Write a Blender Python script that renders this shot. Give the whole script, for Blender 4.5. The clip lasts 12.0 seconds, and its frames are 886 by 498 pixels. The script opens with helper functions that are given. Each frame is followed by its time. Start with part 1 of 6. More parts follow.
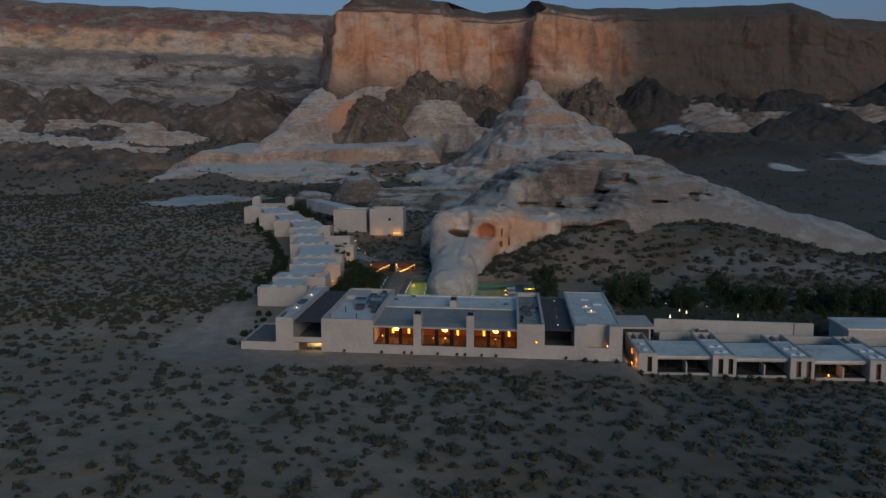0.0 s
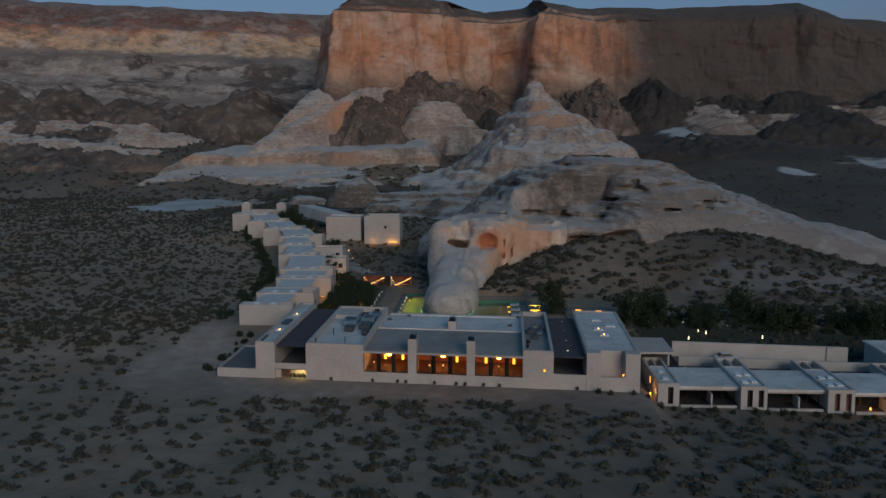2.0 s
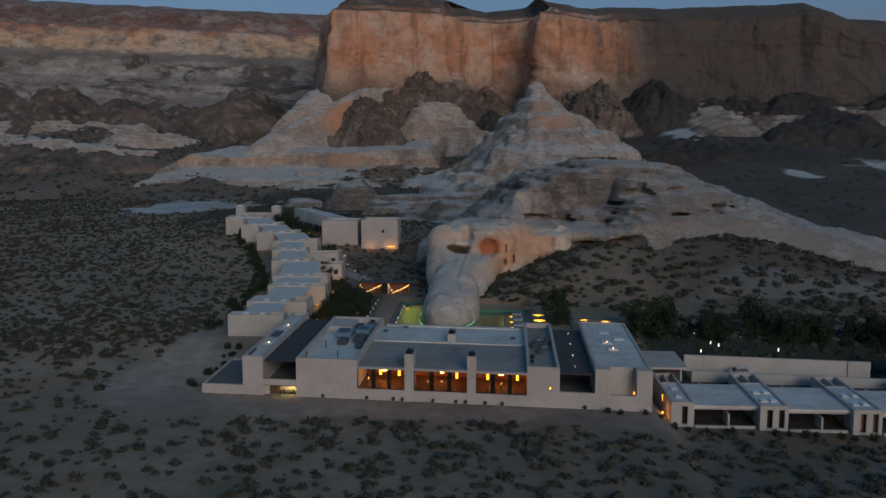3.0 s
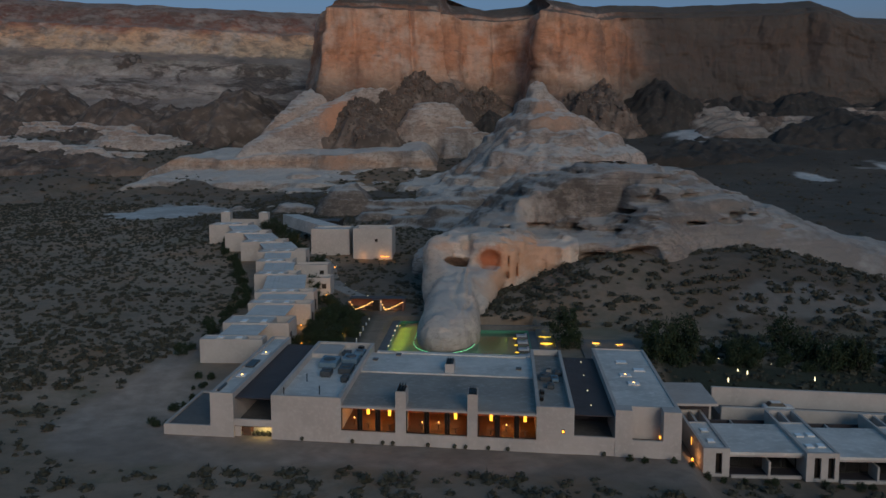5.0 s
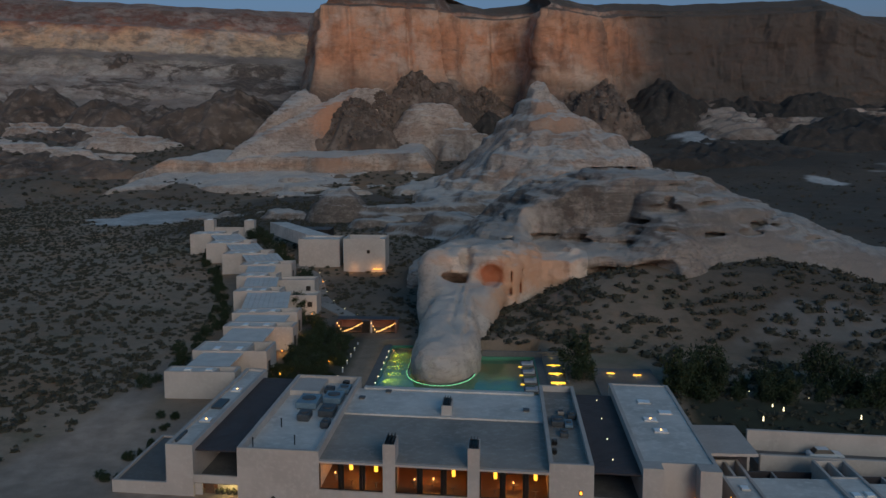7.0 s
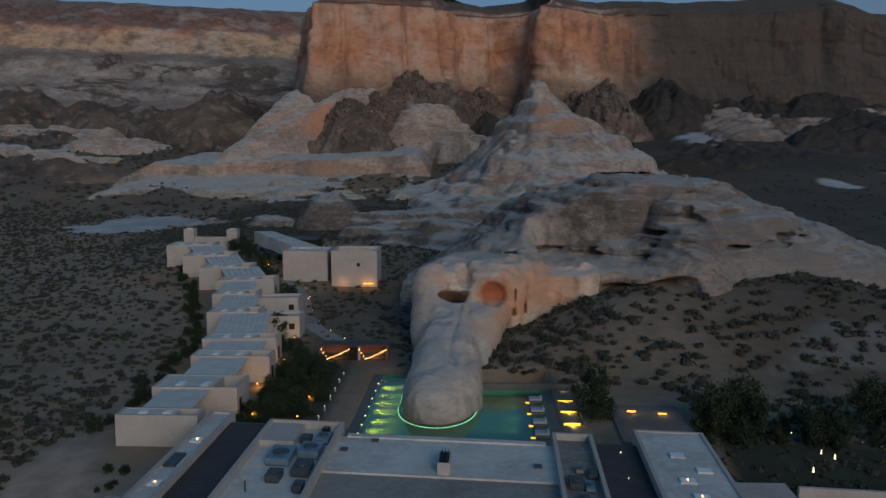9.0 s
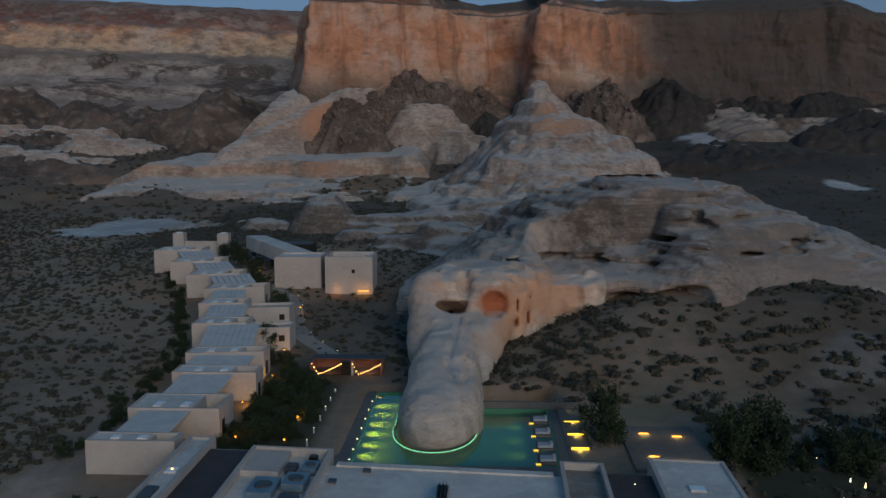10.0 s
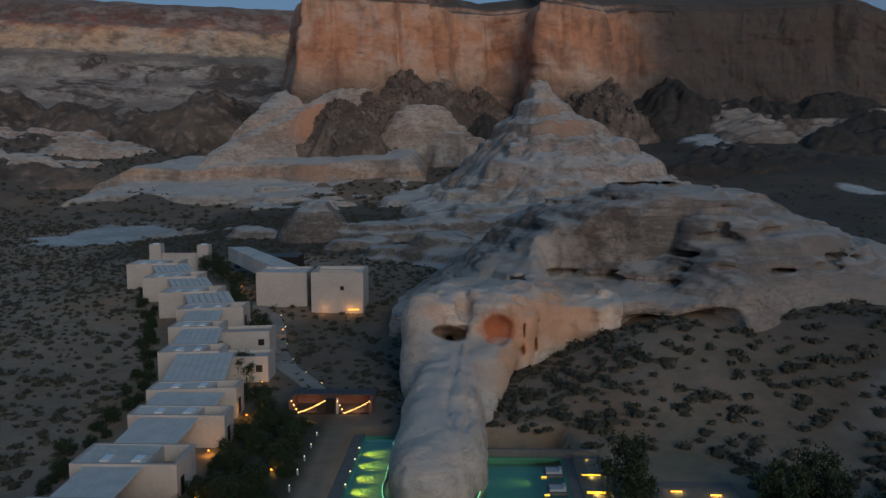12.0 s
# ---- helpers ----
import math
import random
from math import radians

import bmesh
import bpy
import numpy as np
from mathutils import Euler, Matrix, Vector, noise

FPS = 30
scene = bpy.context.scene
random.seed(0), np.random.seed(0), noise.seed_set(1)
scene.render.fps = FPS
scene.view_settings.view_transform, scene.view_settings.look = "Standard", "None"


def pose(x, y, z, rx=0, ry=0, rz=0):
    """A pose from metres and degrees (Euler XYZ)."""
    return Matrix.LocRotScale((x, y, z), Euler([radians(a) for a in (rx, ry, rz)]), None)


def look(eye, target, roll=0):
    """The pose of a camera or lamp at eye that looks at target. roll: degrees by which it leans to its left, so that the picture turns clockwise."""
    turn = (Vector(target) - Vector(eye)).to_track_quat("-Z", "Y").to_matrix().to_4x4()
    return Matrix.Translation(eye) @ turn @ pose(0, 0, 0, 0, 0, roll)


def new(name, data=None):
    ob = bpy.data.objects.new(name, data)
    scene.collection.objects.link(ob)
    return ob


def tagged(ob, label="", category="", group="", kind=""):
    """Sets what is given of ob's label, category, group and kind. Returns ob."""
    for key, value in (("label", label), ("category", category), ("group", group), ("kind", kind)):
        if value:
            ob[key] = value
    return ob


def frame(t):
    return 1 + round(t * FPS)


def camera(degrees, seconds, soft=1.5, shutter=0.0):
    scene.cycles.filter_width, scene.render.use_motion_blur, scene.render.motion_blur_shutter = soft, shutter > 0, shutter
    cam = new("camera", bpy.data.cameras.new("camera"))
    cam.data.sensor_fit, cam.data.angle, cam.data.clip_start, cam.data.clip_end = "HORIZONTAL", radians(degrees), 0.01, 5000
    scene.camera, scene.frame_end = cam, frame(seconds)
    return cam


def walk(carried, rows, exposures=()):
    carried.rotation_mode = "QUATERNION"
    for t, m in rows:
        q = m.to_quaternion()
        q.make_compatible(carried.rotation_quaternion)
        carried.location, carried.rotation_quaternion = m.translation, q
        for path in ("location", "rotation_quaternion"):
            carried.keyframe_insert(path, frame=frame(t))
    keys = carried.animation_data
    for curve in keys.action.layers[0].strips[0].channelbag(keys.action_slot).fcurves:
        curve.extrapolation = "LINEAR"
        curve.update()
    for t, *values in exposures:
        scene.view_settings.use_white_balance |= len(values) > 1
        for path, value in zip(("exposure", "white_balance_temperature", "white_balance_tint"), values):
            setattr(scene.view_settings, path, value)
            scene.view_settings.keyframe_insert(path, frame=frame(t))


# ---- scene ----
cam = camera(50.0, 12.0)
PATH = [
    (0, (19.945, -162.317, 39.153), (19.849, -160.336, 38.895), -0.1),
    (0.5, (19.772, -158.494, 39.203), (19.676, -156.513, 38.946), -0.0),
    (1, (19.662, -154.608, 39.368), (19.566, -152.627, 39.111), -0.0),
    (1.5, (19.531, -150.106, 39.414), (19.435, -148.125, 39.158), 0.0),
    (2, (19.422, -145.853, 39.545), (19.327, -143.872, 39.29), 0.0),
    (2.5, (19.267, -141.399, 39.591), (19.172, -139.417, 39.337), 0.1),
    (3, (19.116, -136.68, 39.575), (19.021, -134.699, 39.322), 0.1),
    (5, (18.42, -118.39, 39.964), (18.329, -116.408, 39.712), 0.1),
    (5.5, (18.285, -113.751, 40.133), (18.196, -111.769, 39.882), 0.1),
    (6, (18.095, -109.066, 40.251), (18.006, -107.084, 40.0), 0.1),
    (6.5, (17.903, -104.474, 40.412), (17.816, -102.492, 40.161), 0.1),
    (7, (17.818, -99.869, 40.564), (17.731, -97.887, 40.313), 0.1),
    (9, (17.093, -80.364, 40.855), (17.012, -78.381, 40.606), 0.0),
    (9.5, (16.927, -75.715, 40.917), (16.847, -73.732, 40.669), 0.0),
    (10, (16.852, -71.004, 41.024), (16.773, -69.021, 40.775), -0.0),
    (10.5, (16.669, -66.414, 41.191), (16.591, -64.431, 40.942), -0.1),
    (11, (16.449, -61.744, 41.289), (16.373, -59.761, 41.041), -0.1),
    (11.5, (16.279, -57.053, 41.369), (16.204, -55.07, 41.121), -0.1),
    (12, (16.083, -52.326, 41.501), (16.01, -50.342, 41.254), -0.1),
]
walk(cam, [(t, look(eye, target, roll)) for t, eye, target, roll in PATH], [(0, 0.09, 6120, 0), (12, 0.02, 6080, 0)])

# ---- dusk light: clear sky after sunset and its soft warm afterglow ----
world = bpy.data.worlds.new("dusk_sky")
scene.world = world
world.use_nodes = True
wn = world.node_tree
sky = wn.nodes.new("ShaderNodeTexSky")
sky.sky_type = "NISHITA"
sky.sun_disc = False
sky.ozone_density = 5.0
sky.air_density = 1.4
sky.sun_elevation = radians(6)
sky.sun_rotation = radians(159)
wn.nodes["Background"].inputs["Strength"].default_value = 0.14
# the dusk sky is a deeper blue low down, opposite the afterglow
where = wn.nodes.new("ShaderNodeTexCoord")
height_of = wn.nodes.new("ShaderNodeSeparateXYZ")
low_sky = wn.nodes.new("ShaderNodeValToRGB")
low_sky.color_ramp.elements[0].position, low_sky.color_ramp.elements[0].color = 0.05, (0.95, 0.645, 1.07, 1)
low_sky.color_ramp.elements[1].position, low_sky.color_ramp.elements[1].color = 0.36, (1.02, 1.0, 0.93, 1)
tint = wn.nodes.new("ShaderNodeMix")
tint.data_type, tint.blend_type = "RGBA", "MULTIPLY"
tint.inputs[0].default_value = 1.0
wn.links.new(where.outputs["Generated"], height_of.inputs[0])
wn.links.new(height_of.outputs[2], low_sky.inputs[0])
wn.links.new(sky.outputs[0], tint.inputs[6])
wn.links.new(low_sky.outputs[0], tint.inputs[7])
wn.links.new(tint.outputs[2], wn.nodes["Background"].inputs["Color"])
sun_data = bpy.data.lights.new("sun", "SUN")
sun_data.energy = 0.82
sun_data.angle = radians(25)
sun_data.color = (1.0, 0.87, 0.75)
sun = new("sun", sun_data)
sun.matrix_world = look((48, -126, 48), (0, 0, 0))


# ---- numbers: smooth noise and blends ----
def step(v, a, b):
    t = np.clip((v - a) / (b - a), 0, 1)
    return t * t * (3 - 2 * t)


def lattice(ix, iy, seed):
    h = (ix.astype(np.int64) * 374761393 + iy.astype(np.int64) * 668265263 + seed * 982451653) & 0xFFFFFFFF
    h = ((h ^ (h >> 13)) * 1274126177) & 0xFFFFFFFF
    return ((h ^ (h >> 16)) & 0xFFFF) / 32767.5 - 1


def value(x, y, seed=0):
    fx, fy = np.floor(x), np.floor(y)
    u, v = x - fx, y - fy
    u, v = u * u * (3 - 2 * u), v * v * (3 - 2 * v)
    ix, iy = fx.astype(np.int64), fy.astype(np.int64)
    a, b = lattice(ix, iy, seed), lattice(ix + 1, iy, seed)
    c, d = lattice(ix, iy + 1, seed), lattice(ix + 1, iy + 1, seed)
    return (a * (1 - u) + b * u) * (1 - v) + (c * (1 - u) + d * u) * v


def fbm(x, y, size, octaves=4, seed=0):
    total, gain = 0, 1.0
    for n in range(octaves):
        total = total + gain * value(x / size * 2**n + 17.3 * n, y / size * 2**n - 9.1 * n, seed + n)
        gain *= 0.5
    return total


def smax(a, b, k):
    h = np.clip(0.5 + 0.5 * (a - b) / k, 0, 1)
    return b * (1 - h) + a * h + k * h * (1 - h)


def terrace(z, rise, hard):
    """Turns a smooth slope into beds of the given rise; hard 0..1."""
    n = np.floor(z / rise)
    f = z / rise - n
    return z * (1 - hard) + hard * rise * (n + step(f, 0.70, 1.0))


def sheet(name, xs, ys, height, mats):
    """One grid mesh over the axes xs, ys."""
    gx, gy = np.meshgrid(xs, ys)
    gz = height(gx, gy)
    return surface(name, gx, gy, gz, mats)


def surface(name, gx, gy, gz, mats):
    rows, cols = gx.shape
    co = np.stack([gx, gy, gz], -1).reshape(-1, 3)
    n = np.arange(rows * cols).reshape(rows, cols)
    quads = np.stack([n[:-1, :-1], n[:-1, 1:], n[1:, 1:], n[1:, :-1]], -1).reshape(-1, 4)
    return raw(name, co, quads, mats)


def raw(name, co, quads, mats, smooth=True):
    me = bpy.data.meshes.new(name)
    me.vertices.add(len(co))
    me.vertices.foreach_set("co", np.asarray(co, np.float32).ravel())
    k = quads.shape[1]
    me.loops.add(quads.size)
    me.loops.foreach_set("vertex_index", np.asarray(quads, np.int32).ravel())
    me.polygons.add(len(quads))
    me.polygons.foreach_set("loop_start", np.arange(len(quads), dtype=np.int32) * k)
    me.polygons.foreach_set("use_smooth", np.full(len(quads), smooth))
    me.update(calc_edges=True)
    for m in mats:
        me.materials.append(m)
    return new(name, me)


# ---- materials ----
def nodes_of(name):
    m = bpy.data.materials.new(name)
    m.use_nodes = True
    t = m.node_tree
    return m, t, t.nodes["Principled BSDF"]


def add(t, kind, **values):
    n = t.nodes.new(kind)
    for key, v in values.items():
        n.inputs[key].default_value = v
    return n


def mixed(t, fac, a, b, blend="MIX"):
    n = t.nodes.new("ShaderNodeMix")
    n.data_type, n.blend_type = "RGBA", blend
    for slot, v in ((0, fac), (6, a), (7, b)):
        if isinstance(v, (tuple, list)):
            n.inputs[slot].default_value = (*v[:3], 1)
        elif isinstance(v, (int, float)):
            n.inputs[slot].default_value = v
        else:
            t.links.new(v, n.inputs[slot])
    return n.outputs[2]


def ramp(t, source, stops):
    n = t.nodes.new("ShaderNodeValToRGB")
    el = n.color_ramp.elements
    while len(el) < len(stops):
        el.new(0.5)
    for e, (p, c) in zip(el, stops):
        e.position = p
        e.color = (c, c, c, 1) if isinstance(c, (int, float)) else (*c, 1)
    t.links.new(source, n.inputs[0])
    return n.outputs[0]


def math_node(t, op, a, b=0.0):
    n = t.nodes.new("ShaderNodeMath")
    n.operation = op
    for slot, v in ((0, a), (1, b)):
        if isinstance(v, (int, float)):
            n.inputs[slot].default_value = v
        else:
            t.links.new(v, n.inputs[slot])
    return n.outputs[0]


def place(t, scale=(1, 1, 1)):
    g = t.nodes.new("ShaderNodeNewGeometry")
    m = t.nodes.new("ShaderNodeMapping")
    m.inputs["Scale"].default_value = scale
    t.links.new(g.outputs["Position"], m.inputs["Vector"])
    return m.outputs[0], g


def grain(t, vec, scale, detail=5.0, rough=0.6):
    n = add(t, "ShaderNodeTexNoise", Scale=scale, Detail=detail, Roughness=rough)
    t.links.new(vec, n.inputs["Vector"])
    return n.outputs["Fac"]


def relief(t, b, height, strength, distance):
    n = add(t, "ShaderNodeBump", Strength=strength, Distance=distance)
    t.links.new(height, n.inputs["Height"])
    t.links.new(n.outputs[0], b.inputs["Normal"])


def worn(name, color, dark, light, rough=0.85, coarse=0.25, fine=2.5, bump=0.3, metal=0.0):
    """A plain surface with stains at a coarse scale and grain at a fine one."""
    m, t, b = nodes_of(name)
    vec, _ = place(t)
    c = mixed(t, ramp(t, grain(t, vec, coarse), ((0.35, 0.0), (0.68, 1.0))), dark, color)
    c = mixed(t, ramp(t, grain(t, vec, fine), ((0.5, 0.0), (0.75, 0.8))), c, light)
    t.links.new(c, b.inputs["Base Color"])
    b.inputs["Roughness"].default_value = rough
    b.inputs["Metallic"].default_value = metal
    relief(t, b, grain(t, vec, fine * 2), bump, 0.05)
    return m


def glow(name, color, strength):
    m, t, b = nodes_of(name)
    b.inputs["Base Color"].default_value = (*color, 1)
    b.inputs["Emission Color"].default_value = (*color, 1)
    b.inputs["Emission Strength"].default_value = strength
    return m


def clear(name, color, rough, ior):
    m, t, b = nodes_of(name)
    b.inputs["Base Color"].default_value = (*color, 1)
    b.inputs["Roughness"].default_value = rough
    b.inputs["IOR"].default_value = ior
    b.inputs["Transmission Weight"].default_value = 1
    return m


PLASTER = worn("sandy_plaster", (0.52, 0.46, 0.42), (0.43, 0.375, 0.34), (0.55, 0.495, 0.455), 0.9, 0.22, 1.8, 0.15)
ROOFING = worn("grey_roofing", (0.37, 0.325, 0.285), (0.23, 0.20, 0.175), (0.44, 0.395, 0.355), 0.8, 0.10, 1.2, 0.15)
PALE_ROOF = worn("pale_roofing", (0.76, 0.70, 0.645), (0.50, 0.46, 0.42), (0.82, 0.765, 0.715), 0.7, 0.14, 1.0, 0.15)
SLAT = worn("dark_stained_slats", (0.055, 0.045, 0.05), (0.035, 0.03, 0.035), (0.08, 0.065, 0.07), 0.6, 0.5, 6.0, 0.2)
SILVER_SLAT = worn("weathered_grey_slats", (0.68, 0.645, 0.61), (0.55, 0.52, 0.49), (0.74, 0.71, 0.68), 0.7, 0.4, 5.0, 0.2)
FRAME = worn("dark_bronze", (0.03, 0.025, 0.022), (0.02, 0.017, 0.015), (0.05, 0.04, 0.035), 0.45, 0.5, 8.0, 0.1, 0.6)
INSIDE = worn("warm_room_wall", (0.42, 0.13, 0.045), (0.26, 0.08, 0.03), (0.50, 0.17, 0.06), 0.8, 0.4, 3.0, 0.1)
TIMBER = worn("brown_timber", (0.16, 0.085, 0.045), (0.10, 0.05, 0.03), (0.22, 0.12, 0.07), 0.6, 0.6, 7.0, 0.15)
RUST = worn("rust_red_plaster", (0.24, 0.11, 0.075), (0.17, 0.08, 0.055), (0.28, 0.14, 0.1), 0.9, 0.4, 3.0, 0.15)
DARKBOX = worn("dark_grey_steel", (0.10, 0.105, 0.11), (0.07, 0.07, 0.075), (0.14, 0.145, 0.15), 0.5, 0.6, 5.0, 0.1, 0.4)
BLUEBOX = worn("blue_grey_sheet_metal", (0.22, 0.30, 0.36), (0.15, 0.21, 0.26), (0.32, 0.39, 0.44), 0.45, 0.5, 4.0, 0.1, 0.3)
PAVING = worn("grey_stone_paving", (0.16, 0.148, 0.14), (0.115, 0.107, 0.102), (0.20, 0.187, 0.178), 0.8, 0.2, 2.0, 0.2)
POOL_TILE = worn("green_pool_plaster", (0.075, 0.23, 0.145), (0.06, 0.20, 0.13), (0.085, 0.25, 0.155), 0.6, 0.15, 2.0, 0.1)
BARK = worn("bark", (0.10, 0.075, 0.055), (0.06, 0.045, 0.035), (0.15, 0.12, 0.09), 0.95, 1.0, 9.0, 0.6)
CUSHION = worn("pale_grey_canvas", (0.46, 0.47, 0.5), (0.38, 0.39, 0.42), (0.52, 0.53, 0.56), 0.9, 0.8, 9.0, 0.15)
GLASS = clear("window_glass", (0.9, 0.93, 0.93), 0.02, 1.2)
SKYGLASS = worn("skylight_glass", (0.90, 0.93, 0.95), (0.84, 0.87, 0.9), (0.93, 0.95, 0.96), 0.35, 0.8, 5.0, 0.02)
WARM = glow("warm_lamp", (1.0, 0.36, 0.04), 2.6)
SHADE = glow("yellow_lampshade", (1.0, 0.46, 0.04), 2.2)
BULB = glow("warm_bulb", (1.0, 0.5, 0.14), 5.0)
WHITE_BULB = glow("white_lamp", (1.0, 0.78, 0.45), 2.2)
LED = glow("green_white_led", (0.4, 1.0, 0.5), 1.0)
STRIP = glow("yellow_light_strip", (1.0, 0.6, 0.05), 1.3)


def leafage(name, a, b_):
    m, t, b = nodes_of(name)
    g = t.nodes.new("ShaderNodeNewGeometry")
    c = mixed(t, g.outputs["Random Per Island"], a, b_)
    o = t.nodes.new("ShaderNodeObjectInfo")
    c = mixed(t, math_node(t, "MULTIPLY", o.outputs["Random"], 0.5), c, (0.02, 0.03, 0.012))
    t.links.new(c, b.inputs["Base Color"])
    b.inputs["Roughness"].default_value = 0.7
    return m


LEAF = leafage("tree_leaves", (0.014, 0.027, 0.008), (0.030, 0.047, 0.013))
SCRUB = leafage("sage_scrub", (0.034, 0.030, 0.019), (0.072, 0.062, 0.041))


def strata(name, low, high, bands, wobble, streak, streak_amount, flat, flat_from, flat_to, spots=(), grain_size=0.35, bump=0.8, side=None, beds=0.5, bed_size=1.1, blots=0.95, patches=0.75, furrow=0.7, speck=0.85, run_size=0.30, patch_size=0.11, veil=None):
    """Bedded rock: colours by height, bent by noise, with run-down streaks, and on the level parts soil, dust and
    painted sky light.
    """
    m, t, b = nodes_of(name)
    vec, g = place(t)
    sep = t.nodes.new("ShaderNodeSeparateXYZ")
    t.links.new(g.outputs["Position"], sep.inputs[0])
    bend = grain(t, vec, 0.025, 5.0)
    thin_tex = add(t, "ShaderNodeTexNoise", Scale=1.0, Detail=6.0, Roughness=0.68, Distortion=0.6)
    t.links.new(place(t, (0.075, 0.075, bed_size))[0], thin_tex.inputs["Vector"])
    thin = thin_tex.outputs["Fac"]
    z = math_node(t, "ADD", sep.outputs[2], math_node(t, "MULTIPLY", math_node(t, "SUBTRACT", bend, 0.5), wobble))
    z = math_node(t, "DIVIDE", math_node(t, "SUBTRACT", z, low), high - low)
    c = ramp(t, z, bands)
    some = ramp(t, grain(t, vec, 0.05, 4.0), ((0.40, 0.15), (0.62, 1.0)))
    c = mixed(t, math_node(t, "MULTIPLY", some, ramp(t, thin, ((0.38, beds), (0.50, 0.0)))), c, streak)
    c = mixed(t, math_node(t, "MULTIPLY", some, ramp(t, thin, ((0.54, 0.0), (0.68, beds)))), c, mixed(t, 0.5, c, (0.60, 0.53, 0.47)))
    run = grain(t, place(t, (run_size, run_size, 0.13 * run_size))[0], 1.0, 6.0, 0.65)
    steep = t.nodes.new("ShaderNodeSeparateXYZ")
    t.links.new(g.outputs["Normal"], steep.inputs[0])
    upright = ramp(t, steep.outputs[2], ((0.25, 1.0), (0.75, 0.1)))
    c = mixed(t, math_node(t, "MULTIPLY", upright, ramp(t, run, ((0.50, 0.0), (0.66, streak_amount)))), c, streak)
    blot = grain(t, vec, 0.045, 7.0, 0.62)
    c = mixed(t, ramp(t, blot, ((0.38, blots), (0.52, 0.0))), c, mixed(t, 0.75, c, streak))
    patch = grain(t, vec, patch_size, 6.0, 0.65)
    c = mixed(t, ramp(t, patch, ((0.50, 0.0), (0.62, patches))), c, mixed(t, 0.6, c, (0.66, 0.55, 0.46)))
    mottle = add(t, "ShaderNodeTexNoise", Scale=1.0, Detail=9.0, Roughness=0.75, Distortion=0.8)
    t.links.new(place(t, (grain_size * 0.9, grain_size * 0.9, grain_size * 1.8))[0], mottle.inputs["Vector"])
    c = mixed(t, ramp(t, mottle.outputs["Fac"], ((0.39, speck), (0.49, 0.0))), c, mixed(t, 0.8, c, streak))
    c = mixed(t, ramp(t, mottle.outputs["Fac"], ((0.54, 0.0), (0.68, 0.7 * speck))), c, mixed(t, 0.5, c, (0.74, 0.66, 0.58)))
    for (sx, sy, sz, size, colour) in spots:
        d = t.nodes.new("ShaderNodeVectorMath")
        d.operation = "DISTANCE"
        t.links.new(g.outputs["Position"], d.inputs[0])
        d.inputs[1].default_value = (sx, sy, sz)
        dd = math_node(t, "ADD", math_node(t, "DIVIDE", d.outputs["Value"], size), math_node(t, "MULTIPLY", math_node(t, "SUBTRACT", grain(t, vec, 0.5), 0.5), 0.9))
        c = mixed(t, ramp(t, dd, ((0.5, 0.85), (1.1, 0.0))), c, colour)
    # Towards +x the rock turns greyer, with shade put into the dark colour.
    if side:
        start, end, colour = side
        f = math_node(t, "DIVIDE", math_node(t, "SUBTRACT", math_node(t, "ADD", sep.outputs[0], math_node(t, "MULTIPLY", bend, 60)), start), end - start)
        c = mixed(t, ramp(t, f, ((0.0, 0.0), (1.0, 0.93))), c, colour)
    # Level faces: soil and dust, plus sky light put into the pale tops.
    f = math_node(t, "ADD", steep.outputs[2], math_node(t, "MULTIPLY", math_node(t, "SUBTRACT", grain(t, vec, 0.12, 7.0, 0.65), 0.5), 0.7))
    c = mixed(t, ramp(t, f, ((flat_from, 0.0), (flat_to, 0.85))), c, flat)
    if veil:
        # fallen brown debris lying in ragged tongues over the beds
        colour, size, lean_from, lean_to, below, above = veil
        tongue = add(t, "ShaderNodeTexNoise", Scale=1.0, Detail=8.0, Roughness=0.68, Distortion=1.2)
        t.links.new(place(t, (size, size, 2.2 * size))[0], tongue.inputs["Vector"])
        window = ramp(t, math_node(t, "DIVIDE", math_node(t, "SUBTRACT", sep.outputs[2], below), above - below), ((0.0, 1.0), (1.0, 0.0)))
        cover = math_node(t, "MULTIPLY", window, ramp(t, tongue.outputs["Fac"], ((lean_from, 0.0), (lean_to, 0.92))))
        debris = mixed(t, ramp(t, grain(t, vec, 0.25, 6.0, 0.7), ((0.4, 0.0), (0.65, 1.0))), colour, tuple(2.1 * v for v in colour))
        c = mixed(t, cover, c, debris)
    t.links.new(c, b.inputs["Base Color"])
    b.inputs["Roughness"].default_value = 0.95
    rough = math_node(t, "ADD", math_node(t, "MULTIPLY", thin, 0.7), math_node(t, "ADD", grain(t, vec, grain_size, 9.0, 0.72), math_node(t, "MULTIPLY", run, furrow)))
    relief(t, b, rough, bump, 1.6)
    return m


